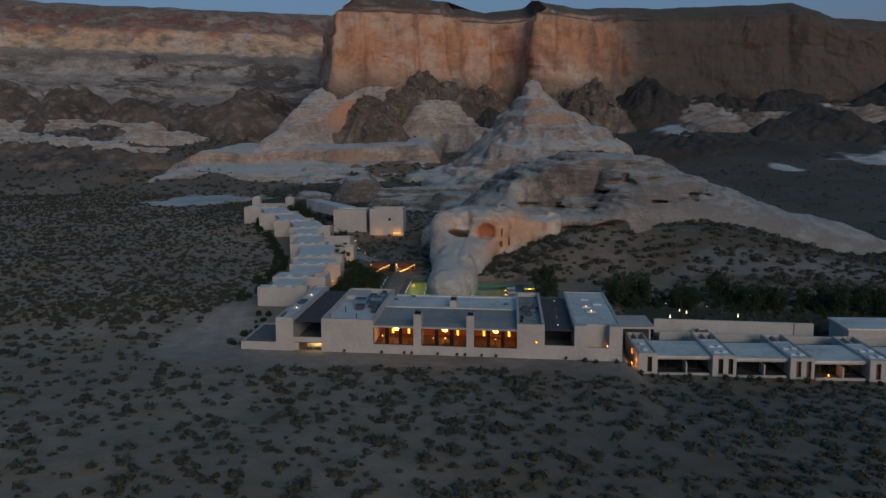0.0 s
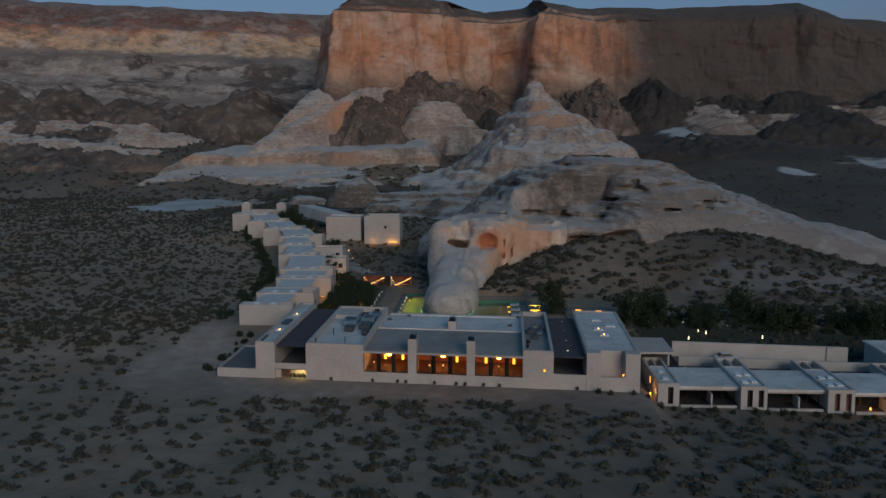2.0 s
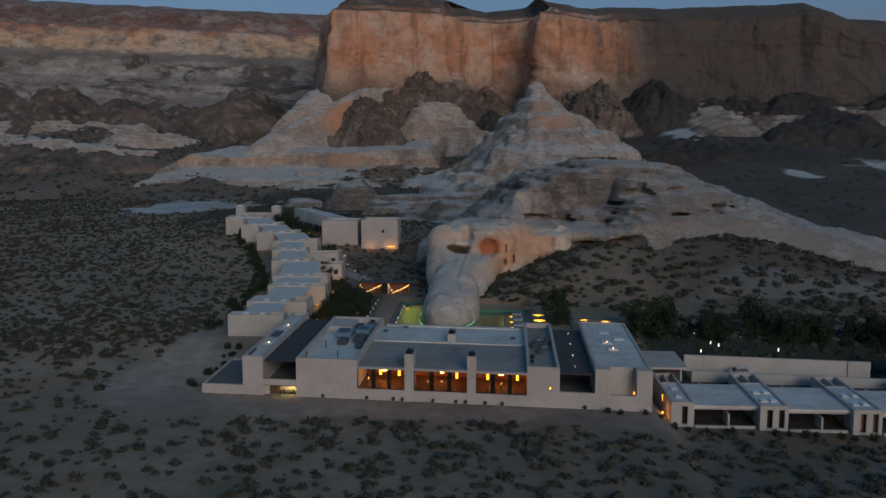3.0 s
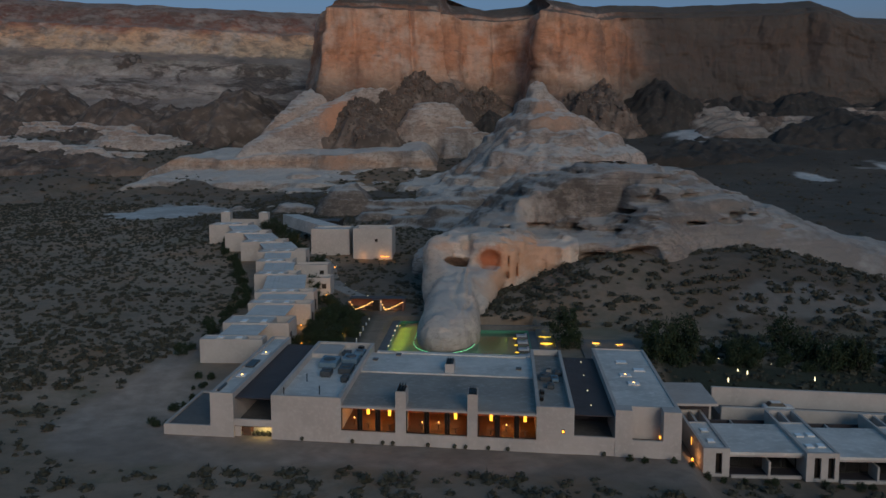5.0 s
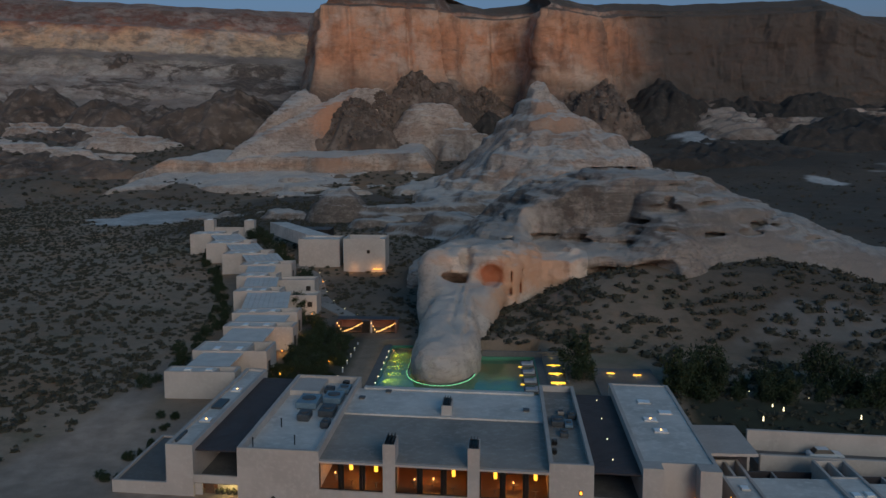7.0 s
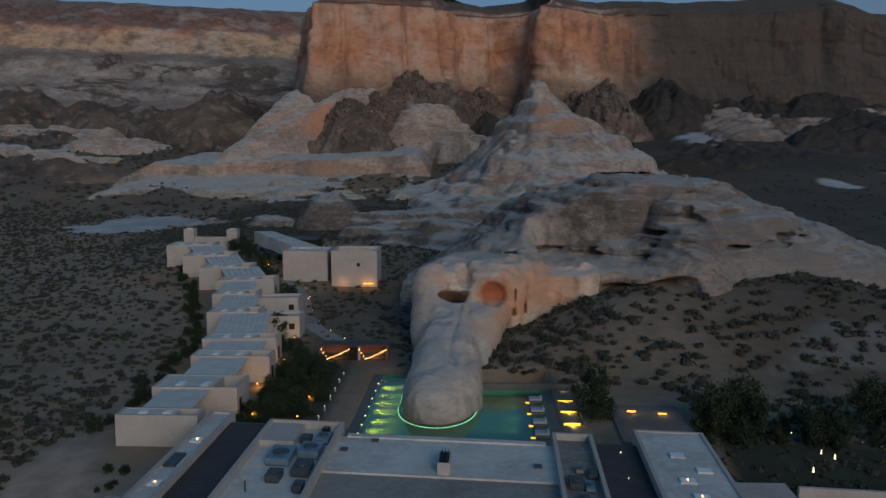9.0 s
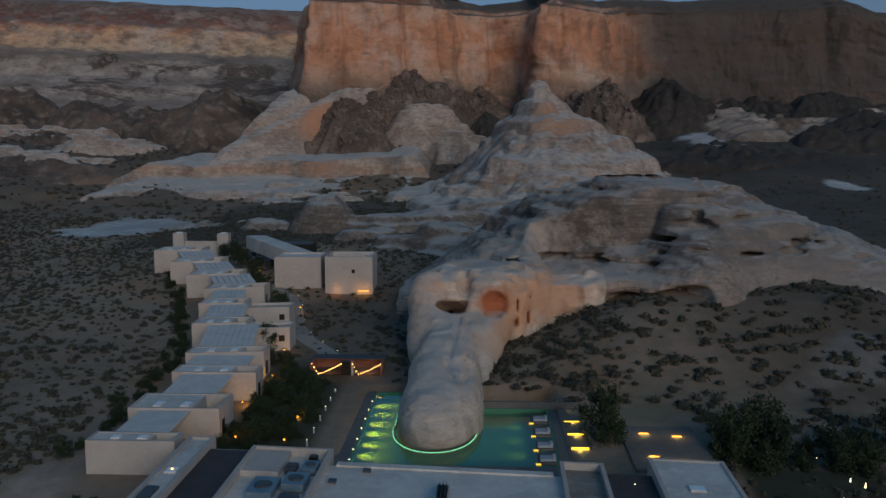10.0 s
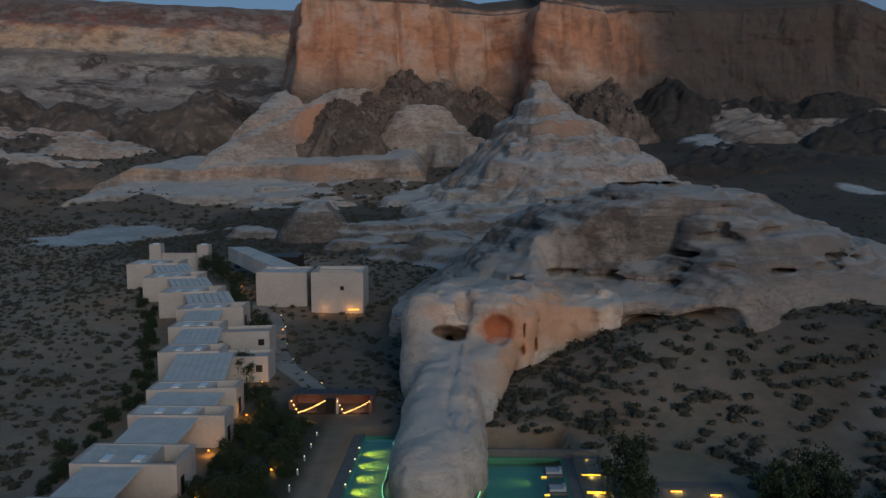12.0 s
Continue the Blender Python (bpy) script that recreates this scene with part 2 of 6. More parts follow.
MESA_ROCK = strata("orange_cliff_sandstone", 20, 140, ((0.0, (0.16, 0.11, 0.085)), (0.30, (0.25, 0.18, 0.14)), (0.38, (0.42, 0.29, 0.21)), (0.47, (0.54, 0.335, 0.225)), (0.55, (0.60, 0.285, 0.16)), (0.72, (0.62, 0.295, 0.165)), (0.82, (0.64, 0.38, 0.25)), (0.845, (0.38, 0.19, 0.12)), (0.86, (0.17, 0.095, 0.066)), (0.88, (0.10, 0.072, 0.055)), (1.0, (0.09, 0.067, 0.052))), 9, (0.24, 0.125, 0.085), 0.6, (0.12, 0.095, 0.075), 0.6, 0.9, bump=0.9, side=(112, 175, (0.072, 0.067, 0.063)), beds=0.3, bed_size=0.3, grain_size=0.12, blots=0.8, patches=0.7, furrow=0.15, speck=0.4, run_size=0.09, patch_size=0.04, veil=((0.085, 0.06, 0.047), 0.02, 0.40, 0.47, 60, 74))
FAR_ROCK = strata("banded_far_sandstone", 20, 175, ((0.0, (0.15, 0.12, 0.10)), (0.14, (0.30, 0.255, 0.22)), (0.30, (0.36, 0.305, 0.265)), (0.40, (0.46, 0.40, 0.35)), (0.50, (0.38, 0.315, 0.26)), (0.57, (0.24, 0.195, 0.15)), (0.62, (0.58, 0.41, 0.27)), (0.735, (0.68, 0.40, 0.23)), (0.785, (0.33, 0.135, 0.085)), (0.84, (0.20, 0.085, 0.058)), (1.0, (0.16, 0.075, 0.055))), 34, (0.15, 0.115, 0.095), 0.6, (0.27, 0.205, 0.17), 0.80, 1.02, bump=0.7, beds=0.75, bed_size=0.22, grain_size=0.07, furrow=0.1, blots=1.0, speck=0.6, patch_size=0.03, patches=0.9, veil=((0.075, 0.055, 0.044), 0.018, 0.50, 0.56, 98, 114))
PALE_ROCK = strata("pale_slickrock", 0, 34, ((0.0, (0.56, 0.47, 0.40)), (0.22, (0.52, 0.42, 0.345)), (0.30, (0.44, 0.33, 0.26)), (0.45, (0.38, 0.30, 0.245)), (0.52, (0.20, 0.16, 0.135)), (0.62, (0.13, 0.105, 0.09)), (0.75, (0.17, 0.14, 0.12)), (0.86, (0.26, 0.215, 0.19)), (1.0, (0.32, 0.265, 0.235))), 6, (0.10, 0.078, 0.066), 0.55, (0.50, 0.455, 0.415), 0.78, 1.02, spots=((23.0, 114.0, 19.0, 15.0, (0.52, 0.44, 0.38)), (21.5, 95.0, 10.0, 6.5, (0.50, 0.29, 0.175)), (19.4, 93.8, 10.6, 3.4, (0.40, 0.10, 0.03)), (30.0, 101.0, 12.5, 9.5, (0.50, 0.30, 0.19)), (7.5, 95.0, 12.0, 3.5, (0.48, 0.29, 0.19)), (16.5, 84.0, 7.0, 5.0, (0.47, 0.32, 0.225))), grain_size=0.5, bump=0.6, beds=0.9, bed_size=1.1, blots=0.8, patches=0.7, side=(78, 125, (0.26, 0.23, 0.21)), patch_size=0.07)
FINGER_ROCK = strata("weathered_cream_sandstone", 0, 20, ((0.0, (0.60, 0.49, 0.40)), (0.2, (0.74, 0.62, 0.52)), (0.48, (0.74, 0.58, 0.46)), (0.72, (0.72, 0.56, 0.45)), (1.0, (0.66, 0.55, 0.47))), 4, (0.30, 0.21, 0.16), 0.5, (0.60, 0.535, 0.48), 0.74, 1.0, spots=((20.5, 92.0, 7.0, 7.5, (0.68, 0.38, 0.22)), (24.5, 97.0, 10.5, 6.5, (0.66, 0.36, 0.21)), (31.0, 101.0, 12.0, 8.5, (0.62, 0.35, 0.215)), (18.0, 84.0, 4.5, 6.0, (0.68, 0.46, 0.32)), (8.0, 96.0, 12.0, 3.6, (0.64, 0.37, 0.24)), (19.4, 95.4, 10.6, 3.7, (0.42, 0.12, 0.045)), (19.6, 94.4, 10.2, 2.6, (0.42, 0.12, 0.045))), grain_size=0.55, bump=0.45, beds=0.3, bed_size=0.9, blots=0.45, patches=0.45, furrow=0.4, speck=0.6)
# Dark flanks and pale tops: how skylight falls is put into the colour.
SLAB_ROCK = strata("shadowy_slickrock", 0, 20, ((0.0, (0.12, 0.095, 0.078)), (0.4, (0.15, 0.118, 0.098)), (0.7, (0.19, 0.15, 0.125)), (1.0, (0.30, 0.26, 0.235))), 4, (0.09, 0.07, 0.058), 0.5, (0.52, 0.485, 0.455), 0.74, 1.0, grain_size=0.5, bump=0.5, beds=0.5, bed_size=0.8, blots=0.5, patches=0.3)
BAND_ROCK = strata("banded_pale_sandstone", 8, 66, ((0.0, (0.44, 0.37, 0.32)), (0.12, (0.46, 0.385, 0.335)), (0.2, (0.48, 0.30, 0.20)), (0.27, (0.52, 0.43, 0.375)), (0.42, (0.46, 0.37, 0.315)), (0.52, (0.38, 0.27, 0.21)), (0.62, (0.50, 0.355, 0.27)), (0.8, (0.54, 0.43, 0.36)), (1.0, (0.58, 0.47, 0.395))), 6, (0.20, 0.145, 0.115), 0.5, (0.64, 0.595, 0.55), 0.72, 0.98, grain_size=0.35, bump=0.8, beds=0.7, bed_size=0.8, blots=0.7, furrow=0.3, spots=((-74, 496, 46, 22, (0.60, 0.29, 0.165)), (-76, 474, 34, 14, (0.54, 0.29, 0.18)), (50, 372, 45, 16, (0.46, 0.28, 0.19)), (-70, 446, 22, 14, (0.48, 0.28, 0.185))))
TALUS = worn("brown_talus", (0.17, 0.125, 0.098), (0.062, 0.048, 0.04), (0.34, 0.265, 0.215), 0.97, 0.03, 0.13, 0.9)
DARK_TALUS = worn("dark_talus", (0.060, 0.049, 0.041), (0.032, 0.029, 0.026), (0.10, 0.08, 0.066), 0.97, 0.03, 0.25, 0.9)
BOULDER = worn("boulder_stone", (0.17, 0.12, 0.095), (0.10, 0.075, 0.06), (0.30, 0.235, 0.19), 0.95, 0.08, 0.6, 0.5)


def soil(name):
    m, t, b = nodes_of(name)
    vec, _ = place(t)
    c = mixed(t, ramp(t, grain(t, vec, 0.018, 6.0), ((0.38, 0.0), (0.62, 1.0))), (0.25, 0.18, 0.126), (0.345, 0.255, 0.185))
    c = mixed(t, ramp(t, grain(t, vec, 0.22, 6.0, 0.7), ((0.40, 0.6), (0.56, 0.0))), c, (0.175, 0.135, 0.09))
    c = mixed(t, ramp(t, grain(t, vec, 0.9, 5.0), ((0.52, 0.0), (0.72, 0.5))), c, (0.32, 0.235, 0.17))
    c = mixed(t, ramp(t, grain(t, vec, 0.045, 7.0, 0.65), ((0.52, 0.0), (0.64, 0.7))), c, (0.31, 0.175, 0.09))
    c = mixed(t, ramp(t, grain(t, vec, 0.06, 7.0, 0.65), ((0.36, 0.55), (0.46, 0.0))), c, (0.16, 0.145, 0.085))
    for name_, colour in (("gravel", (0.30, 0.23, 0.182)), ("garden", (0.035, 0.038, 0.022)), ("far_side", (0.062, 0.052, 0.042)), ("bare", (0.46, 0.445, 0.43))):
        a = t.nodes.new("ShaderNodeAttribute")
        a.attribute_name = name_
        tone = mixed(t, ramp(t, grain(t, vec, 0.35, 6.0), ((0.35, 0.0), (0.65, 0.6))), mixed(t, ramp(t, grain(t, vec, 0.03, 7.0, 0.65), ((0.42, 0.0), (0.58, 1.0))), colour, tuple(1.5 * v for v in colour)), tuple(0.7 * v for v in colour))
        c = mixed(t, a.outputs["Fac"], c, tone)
    t.links.new(c, b.inputs["Base Color"])
    b.inputs["Roughness"].default_value = 0.97
    relief(t, b, grain(t, vec, 1.2, 8.0, 0.7), 0.6, 0.25)
    return m


SOIL = soil("desert_soil")


# ---- things and parts ----
ORIGIN = {}


def thing(name, at, label, category, group=""):
    ob = new(name)
    ob.location = at
    ob.empty_display_size = 0.3
    ORIGIN[ob.name] = Vector(at)
    return tagged(ob, label, category, group)


def part(name, bm, material, parent, label=""):
    """Links bm, in world places, as one mesh under a thing or a part."""
    o = ORIGIN[parent.name]
    bmesh.ops.translate(bm, vec=-o, verts=bm.verts)
    me = bpy.data.meshes.new(name)
    bm.to_mesh(me)
    bm.free()
    me.materials.append(material)
    ob = new(name, me)
    ob.parent = parent
    ORIGIN[ob.name] = o
    if label:
        ob["label"] = label
    return ob


# ---- land ----
def hollow(x, y):
    """The pool's pit and the level building ground."""
    return step(x, -0.6, 0.8) * step(x, 27.5, 26.2) * step(y, 36, 37.6) * step(y, 70.5, 69.2)


def gravel(x, y):
    """Bare raked gravel round the building's front corner: 1 inside, 0 outside."""
    d = np.hypot((x + 25) / 15, (y - 8) / 17) + 0.06 * fbm(x, y, 9, 3, 13)
    g = np.maximum(step(d, 1.12, 0.98), step(np.abs(x + 33) + 0.8 * fbm(x, y, 9, 3, 12), 4, 2.5) * step(y, 5, 15) * step(y, 66, 50))
    u, v = x - 0.02 * y, y + 0.2 + 0.1 * x + 1.2 * fbm(x, y, 12, 3, 14)
    return np.maximum(g, step(v, -10.5, -8.0) * step(v, 6, 3) * step(u, -34, -28) * step(u, 49, 43))


def bare(x, y):
    """Pale wind-swept sand flats."""
    w = 0.22 * fbm(x, y, 16, 4, 15)
    out = 0 * x
    for cx, cy, rx, ry in ((-123, 298, 19, 50), (182, 366, 8, 11), (106, 76, 34, 8), (262, 395, 40, 22), (225, 470, 26, 10), (150, 500, 14, 30)):
        out = np.maximum(out, step(np.hypot((x - cx) / rx, (y - cy) / ry) + w * (1.6 if cx < 0 else 2.6), 1.1, 0.75) * (0.25 if cx == 106 else 1.0))
    return out


def garden(x, y):
    """Dark watered planting in the court and behind the garden wall."""
    a = step(x, -17, -15) * step(x, -4.4, -5.2) * step(y, 38, 41) * step(y, 84, 79)
    b = step(x, 46, 49) * step(y, 24, 26) * step(y + 0.1 * x, 52, 46) * step(x, 125, 118)
    return np.maximum(a, b)


def land(x, y):
    z = -0.45 - 2.15 * step(x, 42.8, 46) * step(y, 40, 22) * step(y, -48, -13)
    z = z + 1.6 * step(y, 8, 34) * step(x, 52, 40) + 2.6 * step(y, 20, 95) * (1 - step(y, 8, 34) * step(x, 52, 40) * 0.6)
    z = z + 4.2 * step(y, 85, 185) * step(-x, 110, 60) * step(x, 30, 0)
    z = z + step(x, 30, 160) * np.clip(y - 120, 0, 2000) * 0.055 * step(y, 900, 500)
    z = z + 16 * step(y, 350, 520) + 12 * step(-x, 150, 320) * step(y, 450, 640)
    z = z + 1.8 * step(x, 40, 50) * step(x, 110, 78) * step(y, 84, 104) * step(y, 150, 130)
    z = z + (2.0 * step(x, 16, 24) + 5.8 * step(x, 24, 44)) * (0.35 * step(y, 60, 84) + 0.65 * step(y, 68, 101)) * step(x, 128, 84)
    z = z + 6 * np.abs(fbm(x, y, 60, 3, 66)) * step(y, 330, 420) * step(-x, 110, 160)
    calm = step(np.hypot((x - 15) / 1.6, y - 30), 40, 110)
    z = z + 7 * np.abs(fbm(x, y, 70, 4, 6)) * step(y, 430, 560) * step(-x, 120, 190)
    z = z + (0.9 * fbm(x, y, 60, 4, 3) + 0.25 * fbm(x, y, 9, 3, 4)) * calm
    return z - 4.5 * hollow(x, y)


def axis(lo, hi, fine_lo, fine_hi, fine, growth=1.12):
    mid = list(np.arange(fine_lo, fine_hi + fine / 2, fine))
    up, d = [mid[-1]], fine
    while up[-1] < hi:
        d *= growth
        up.append(up[-1] + d)
    down, d = [mid[0]], fine
    while down[-1] > lo:
        d *= growth
        down.append(down[-1] - d)
    return np.array(down[:0:-1] + mid + up[1:])


def note(ob, name, values):
    a = ob.data.attributes.new(name, "FLOAT", "POINT")
    a.data.foreach_set("value", np.asarray(values, np.float32).ravel())


gx, gy = np.meshgrid(axis(-4000, 4000, -170, 210, 1.5, 1.1), axis(-1500, 4500, -130, 430, 1.5, 1.1))
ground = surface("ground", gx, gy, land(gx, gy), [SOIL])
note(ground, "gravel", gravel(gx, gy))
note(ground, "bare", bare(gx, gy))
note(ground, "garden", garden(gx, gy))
# far_side: darker, browner soil by region, partly shade put into the colour.
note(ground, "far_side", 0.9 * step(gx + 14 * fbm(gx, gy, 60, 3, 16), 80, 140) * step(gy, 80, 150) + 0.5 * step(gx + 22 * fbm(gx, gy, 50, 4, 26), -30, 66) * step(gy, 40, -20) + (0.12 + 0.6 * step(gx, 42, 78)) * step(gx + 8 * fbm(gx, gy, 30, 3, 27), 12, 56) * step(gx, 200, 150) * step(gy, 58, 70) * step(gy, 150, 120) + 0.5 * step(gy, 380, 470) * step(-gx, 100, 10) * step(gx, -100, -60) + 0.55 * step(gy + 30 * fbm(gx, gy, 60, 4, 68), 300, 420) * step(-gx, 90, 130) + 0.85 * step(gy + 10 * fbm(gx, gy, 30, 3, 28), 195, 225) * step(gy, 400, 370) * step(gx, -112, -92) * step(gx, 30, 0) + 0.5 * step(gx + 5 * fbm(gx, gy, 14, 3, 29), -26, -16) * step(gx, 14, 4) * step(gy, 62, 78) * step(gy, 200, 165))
tagged(ground, "dry brown desert soil with pale sand flats", "ground", kind="structure")


def value3(x, y, z, seed=0):
    """Smooth noise in space; x, y, z broadcast against one another."""
    fx, fy, fz = np.floor(x), np.floor(y), np.floor(z)
    u, v, w = x - fx, y - fy, z - fz
    u, v, w = u * u * (3 - 2 * u), v * v * (3 - 2 * v), w * w * (3 - 2 * w)
    ix, iy, iz = fx.astype(np.int64), fy.astype(np.int64), fz.astype(np.int64)

    def level(k):
        j = iy + 131 * (iz + k)
        a, b = lattice(ix, j, seed), lattice(ix + 1, j, seed)
        c, d = lattice(ix, j + 1, seed), lattice(ix + 1, j + 1, seed)
        return (a * (1 - u) + b * u) * (1 - v) + (c * (1 - u) + d * u) * v

    return level(0) * (1 - w) + level(1) * w


def smin(a, b, k):
    return -smax(-a, -b, k)


def carve(f, hole, k):
    """Takes a hollow out of a body; both fields are below zero inside."""
    return smax(f, -hole, k)


def egg(x, y, z, at, radii):
    q = np.sqrt(((x - at[0]) / radii[0]) ** 2 + ((y - at[1]) / radii[1]) ** 2 + ((z - at[2]) / radii[2]) ** 2)
    return (q - 1) * min(radii)


def capsule(x, y, z, a, b, r0, r1):
    d = np.array(b, float) - np.array(a, float)
    h = np.clip(((x - a[0]) * d[0] + (y - a[1]) * d[1] + (z - a[2]) * d[2]) / (d @ d), 0, 1)
    return np.sqrt((x - a[0] - h * d[0]) ** 2 + (y - a[1] - h * d[1]) ** 2 + (z - a[2] - h * d[2]) ** 2) - (r0 + (r1 - r0) * h)


def dome_height(x, y):
    """The broad back of the outcrop with its bench and the upper ledge behind it."""
    wob, big = fbm(x, y, 9, 4, 11), fbm(x, y, 26, 3, 5)
    across = np.where(x < 52, (np.clip(52 - x, 0, 200) / 46) ** 2.6, (np.clip(x - 52, 0, 200) / 68) ** 2)
    r = across + ((y - 140) / np.where(y < 140, 62 - 11 * step(x, 20, 40), 58)) ** 2
    dome = 29.5 * np.exp(-1.12 * np.clip(r, 0, 9) ** 1.1) - 5 * step(r, 1.3, 2.6) + 1.5 * big + 0.9
    tilt = 0.05 * x + 2.4 * fbm(x, y, 40, 2, 7)
    dome = terrace(dome + tilt + 0.5 * wob, 2.6, 0.1 + 0.5 * step(fbm(x, y, 22, 2, 9), -0.3, 0.6)) - tilt
    dome = terrace(dome + 0.6 * fbm(x, y, 15, 3, 44), 0.8, 0.5 * step(fbm(x, y, 18, 2, 45), -0.5, 0.4))
    wall = 120.5 + 0.04 * (x - 30) + 1.8 * wob
    bench = 12.9 + 0.25 * (y - 102) + 0.5 * big
    inside = step(wall - y, 0.0, 1.2) * step(x, 25, 30) * step(x, 58, 46)
    dome = dome * (1 - inside) + np.minimum(dome, bench) * inside
    dome = dome - 1.8 * np.exp(-(((x - 33) / 3.5) ** 2 + ((y - 117) / 3.5) ** 2))
    dome = dome - 9 * step(x, 58, 74) * step(y, 120, 96) - 4 * step(x, 64, 84) * step(y, 128, 98) - 8 * step(x, 53, 62) * step(y, 99, 89)
    return dome - 30 * step(11 - x, -3, 6) * step(128 - y, 0, 16)


def cliff_line(x):
    """Where the front cliff stands in plan."""
    return 95.5 + 7.5 * step(x, 22, 31) - 7.5 * step(x, 44, 60) - 40 * step(x, 55, 76)


def finger_plan(y):
    """Half width and crest height of the rock tongue that runs down into the pool."""
    half = 5.8 * np.sqrt(np.clip(1 - np.clip((56 - y) / 11.9, 0, 1) ** 2, 0.0, 1))
    return half, np.interp(y, (44, 54, 66, 80, 92, 100), (5.6, 6.4, 7.6, 8.8, 9.6, 10.2))


def near_rock(x, y):
    """Rough top of the whole outcrop, to keep plants off it."""
    half, crest = finger_plan(y)
    top = np.where(y > cliff_line(x), dome_height(x, y), -9)
    top = np.maximum(top, np.where((np.abs(x - 11.4) < half + 0.6) & (y < 100), crest, -9))
    return np.maximum(top, np.where(np.hypot((x - 17) / 13, (y - 106) / 12.5) < 1, 14.0, -9))


def outcrop(x, y, z):
    """The outcrop in space, below zero inside: dome and cliff, head with cave and alcove, tongue."""
    xx, yy = x[..., 0], y[..., 0]
    wob = fbm(xx, yy, 9, 4, 11)
    body = 0.8 * (z - dome_height(xx, yy)[..., None])
    rib = np.abs(value3(x / 2.4, y * 0 + 3.5, z / 16, 8))
    lip = 12.6 + 2.6 * step(xx, 46, 58)
    under = (step(xx, 39, 43) * step(xx, 62, 54))[..., None] * step(z, lip[..., None] - 1.0, lip[..., None] - 2.6) * 4.6
    cut = (cliff_line(xx) + 1.3 * wob)[..., None] + under + 1.6 * rib
    f = smax(body, cut - y, 0.9)
    # head
    yb = y - 0.75 * np.clip(x - 21, 0, 30)
    zt = z - 0.07 * (x - 16)
    head = ((np.abs((x - 17.4) / 12.7) ** 4 + np.abs((yb - 106) / 10.4) ** 4 + np.abs((zt - 5.5) / 10.2) ** 4) ** 0.25 - 1) * 9
    head = head - 0.7 * (0.5 - rib) * step(x, 21, 24)
    f = smin(f, head, 2.0)
    f = smin(f, egg(x, y, z, (18.9, 99.0, 11.0), (4.4, 5.0, 4.6)), 1.0)
    f = smin(f, capsule(x, y, z, (7.6, 98.0, 11.8), (8.0, 86.0, 4.0), 3.5, 3.4), 1.6)
    f = smin(f, capsule(x, y, z, (18.6, 95.5, 6.2), (15.4, 76.0, 1.8), 4.0, 3.0), 1.4)
    # tongue
    crest = finger_plan(yy)[1]
    side = np.abs(x - 11.4 - 0.4 * value(yy / 9, 0 * yy, 17)[..., None]) / 5.8
    nose = np.clip((56 - y) / 11.9, 0, 9)
    up = np.clip(z + 1.5, 0, 40) / (crest + 1.5)[..., None]
    tongue = (((side**2.2 + nose**2.2) ** (3.0 / 2.2) + up**3.0) ** (1 / 3.0) - 1) * 4.5
    f = smin(f, smax(tongue, y - 103, 0.5), 1.3)
    # cave with its chimney, alcove, pocket, slots
    f = carve(f, egg(x, y, z + 0.3 * (y - 92), (11.4, 99.0, 10.6), (3.1, 11.0, 1.5)), 0.4)
    f = carve(f, egg(x, y, z, (14.0, 97.0, 13.9), (1.5, 5.2, 3.2)), 0.9)
    f = carve(f, egg(x, y, z, (19.5, 93.6, 10.5), (2.7, 2.9, 2.3)), 0.5)
    f = carve(f, egg(x, y, z, (23.0, 97.5, 14.8), (1.2, 1.6, 0.9)), 0.4)
    for sx, sz, tall in ((23.4, 8.8, 2.6), (25.6, 9.2, 3.0)):
        slot = np.maximum(np.abs(x - sx - 0.06 * (z - sz)) - 0.14, np.maximum(np.abs(z - sz) - tall, y - 96.8 - 0.75 * (sx - 21)))
        f = carve(f, slot, 0.35)
    for off, seed in ((1.3, 31), (3.4, 33)):
        line = 11.4 + off + 0.7 * value(yy / 8, 0 * yy, seed)
        f = f + (0.3 * np.exp(-(((xx - line) / 0.32) ** 2)) * step(yy, 50, 58) * step(yy, 93, 88))[..., None]
    # lens-shaped undercuts between the beds of the dome
    rng = np.random.default_rng(12)
    cell = float(x[1, 0, 0] - x[0, 0, 0])
    for n in range(60):
        cx_, cy_ = rng.uniform(28, 96), rng.uniform(104, 146)
        long_, tall = rng.uniform(2.5, 9.0), rng.uniform(0.22, 0.5)
        cz = float(dome_height(np.array([cx_]), np.array([cy_]))[0]) - 0.2
        if cy_ < float(cliff_line(np.array([cx_]))[0]) + 6 or cz < 12:
            continue
        box = tuple(slice(max(0, int((v - w - ax0) / cell)), max(1, int((v + w - ax0) / cell) + 2)) for v, w, ax0 in ((cx_, long_ + 1, x[0, 0, 0]), (cy_, 4.0, y[0, 0, 0]), (cz, tall + 1, z[0, 0, 0])))
        hole = egg(x[box[0], box[1]], y[box[0], box[1]], z[..., box[2]], (cx_, cy_, cz), (long_, 2.2, tall))
        f[box] = carve(f[box], hole, 0.3)
    # weathering: swells, crumbling and thin beds
    calm = (step(xx, 100, 93) * step(yy, 149, 141))[..., None]
    f = f + calm * ((0.3 + 0.3 * step(y, 92, 104)) * value3(x / 4.6, y / 4.6, z / 3.2, 61) + (0.10 + 0.16 * step(y, 90, 98)) * value3(x / 1.9, y / 1.9, z / 1.4, 62) + (0.06 + 0.08 * step(y, 90, 98)) * value3(x / 0.9, y / 0.9, z / 0.7, 63))
    high = calm * step(z, 13, 17) * step(y, 104, 112)
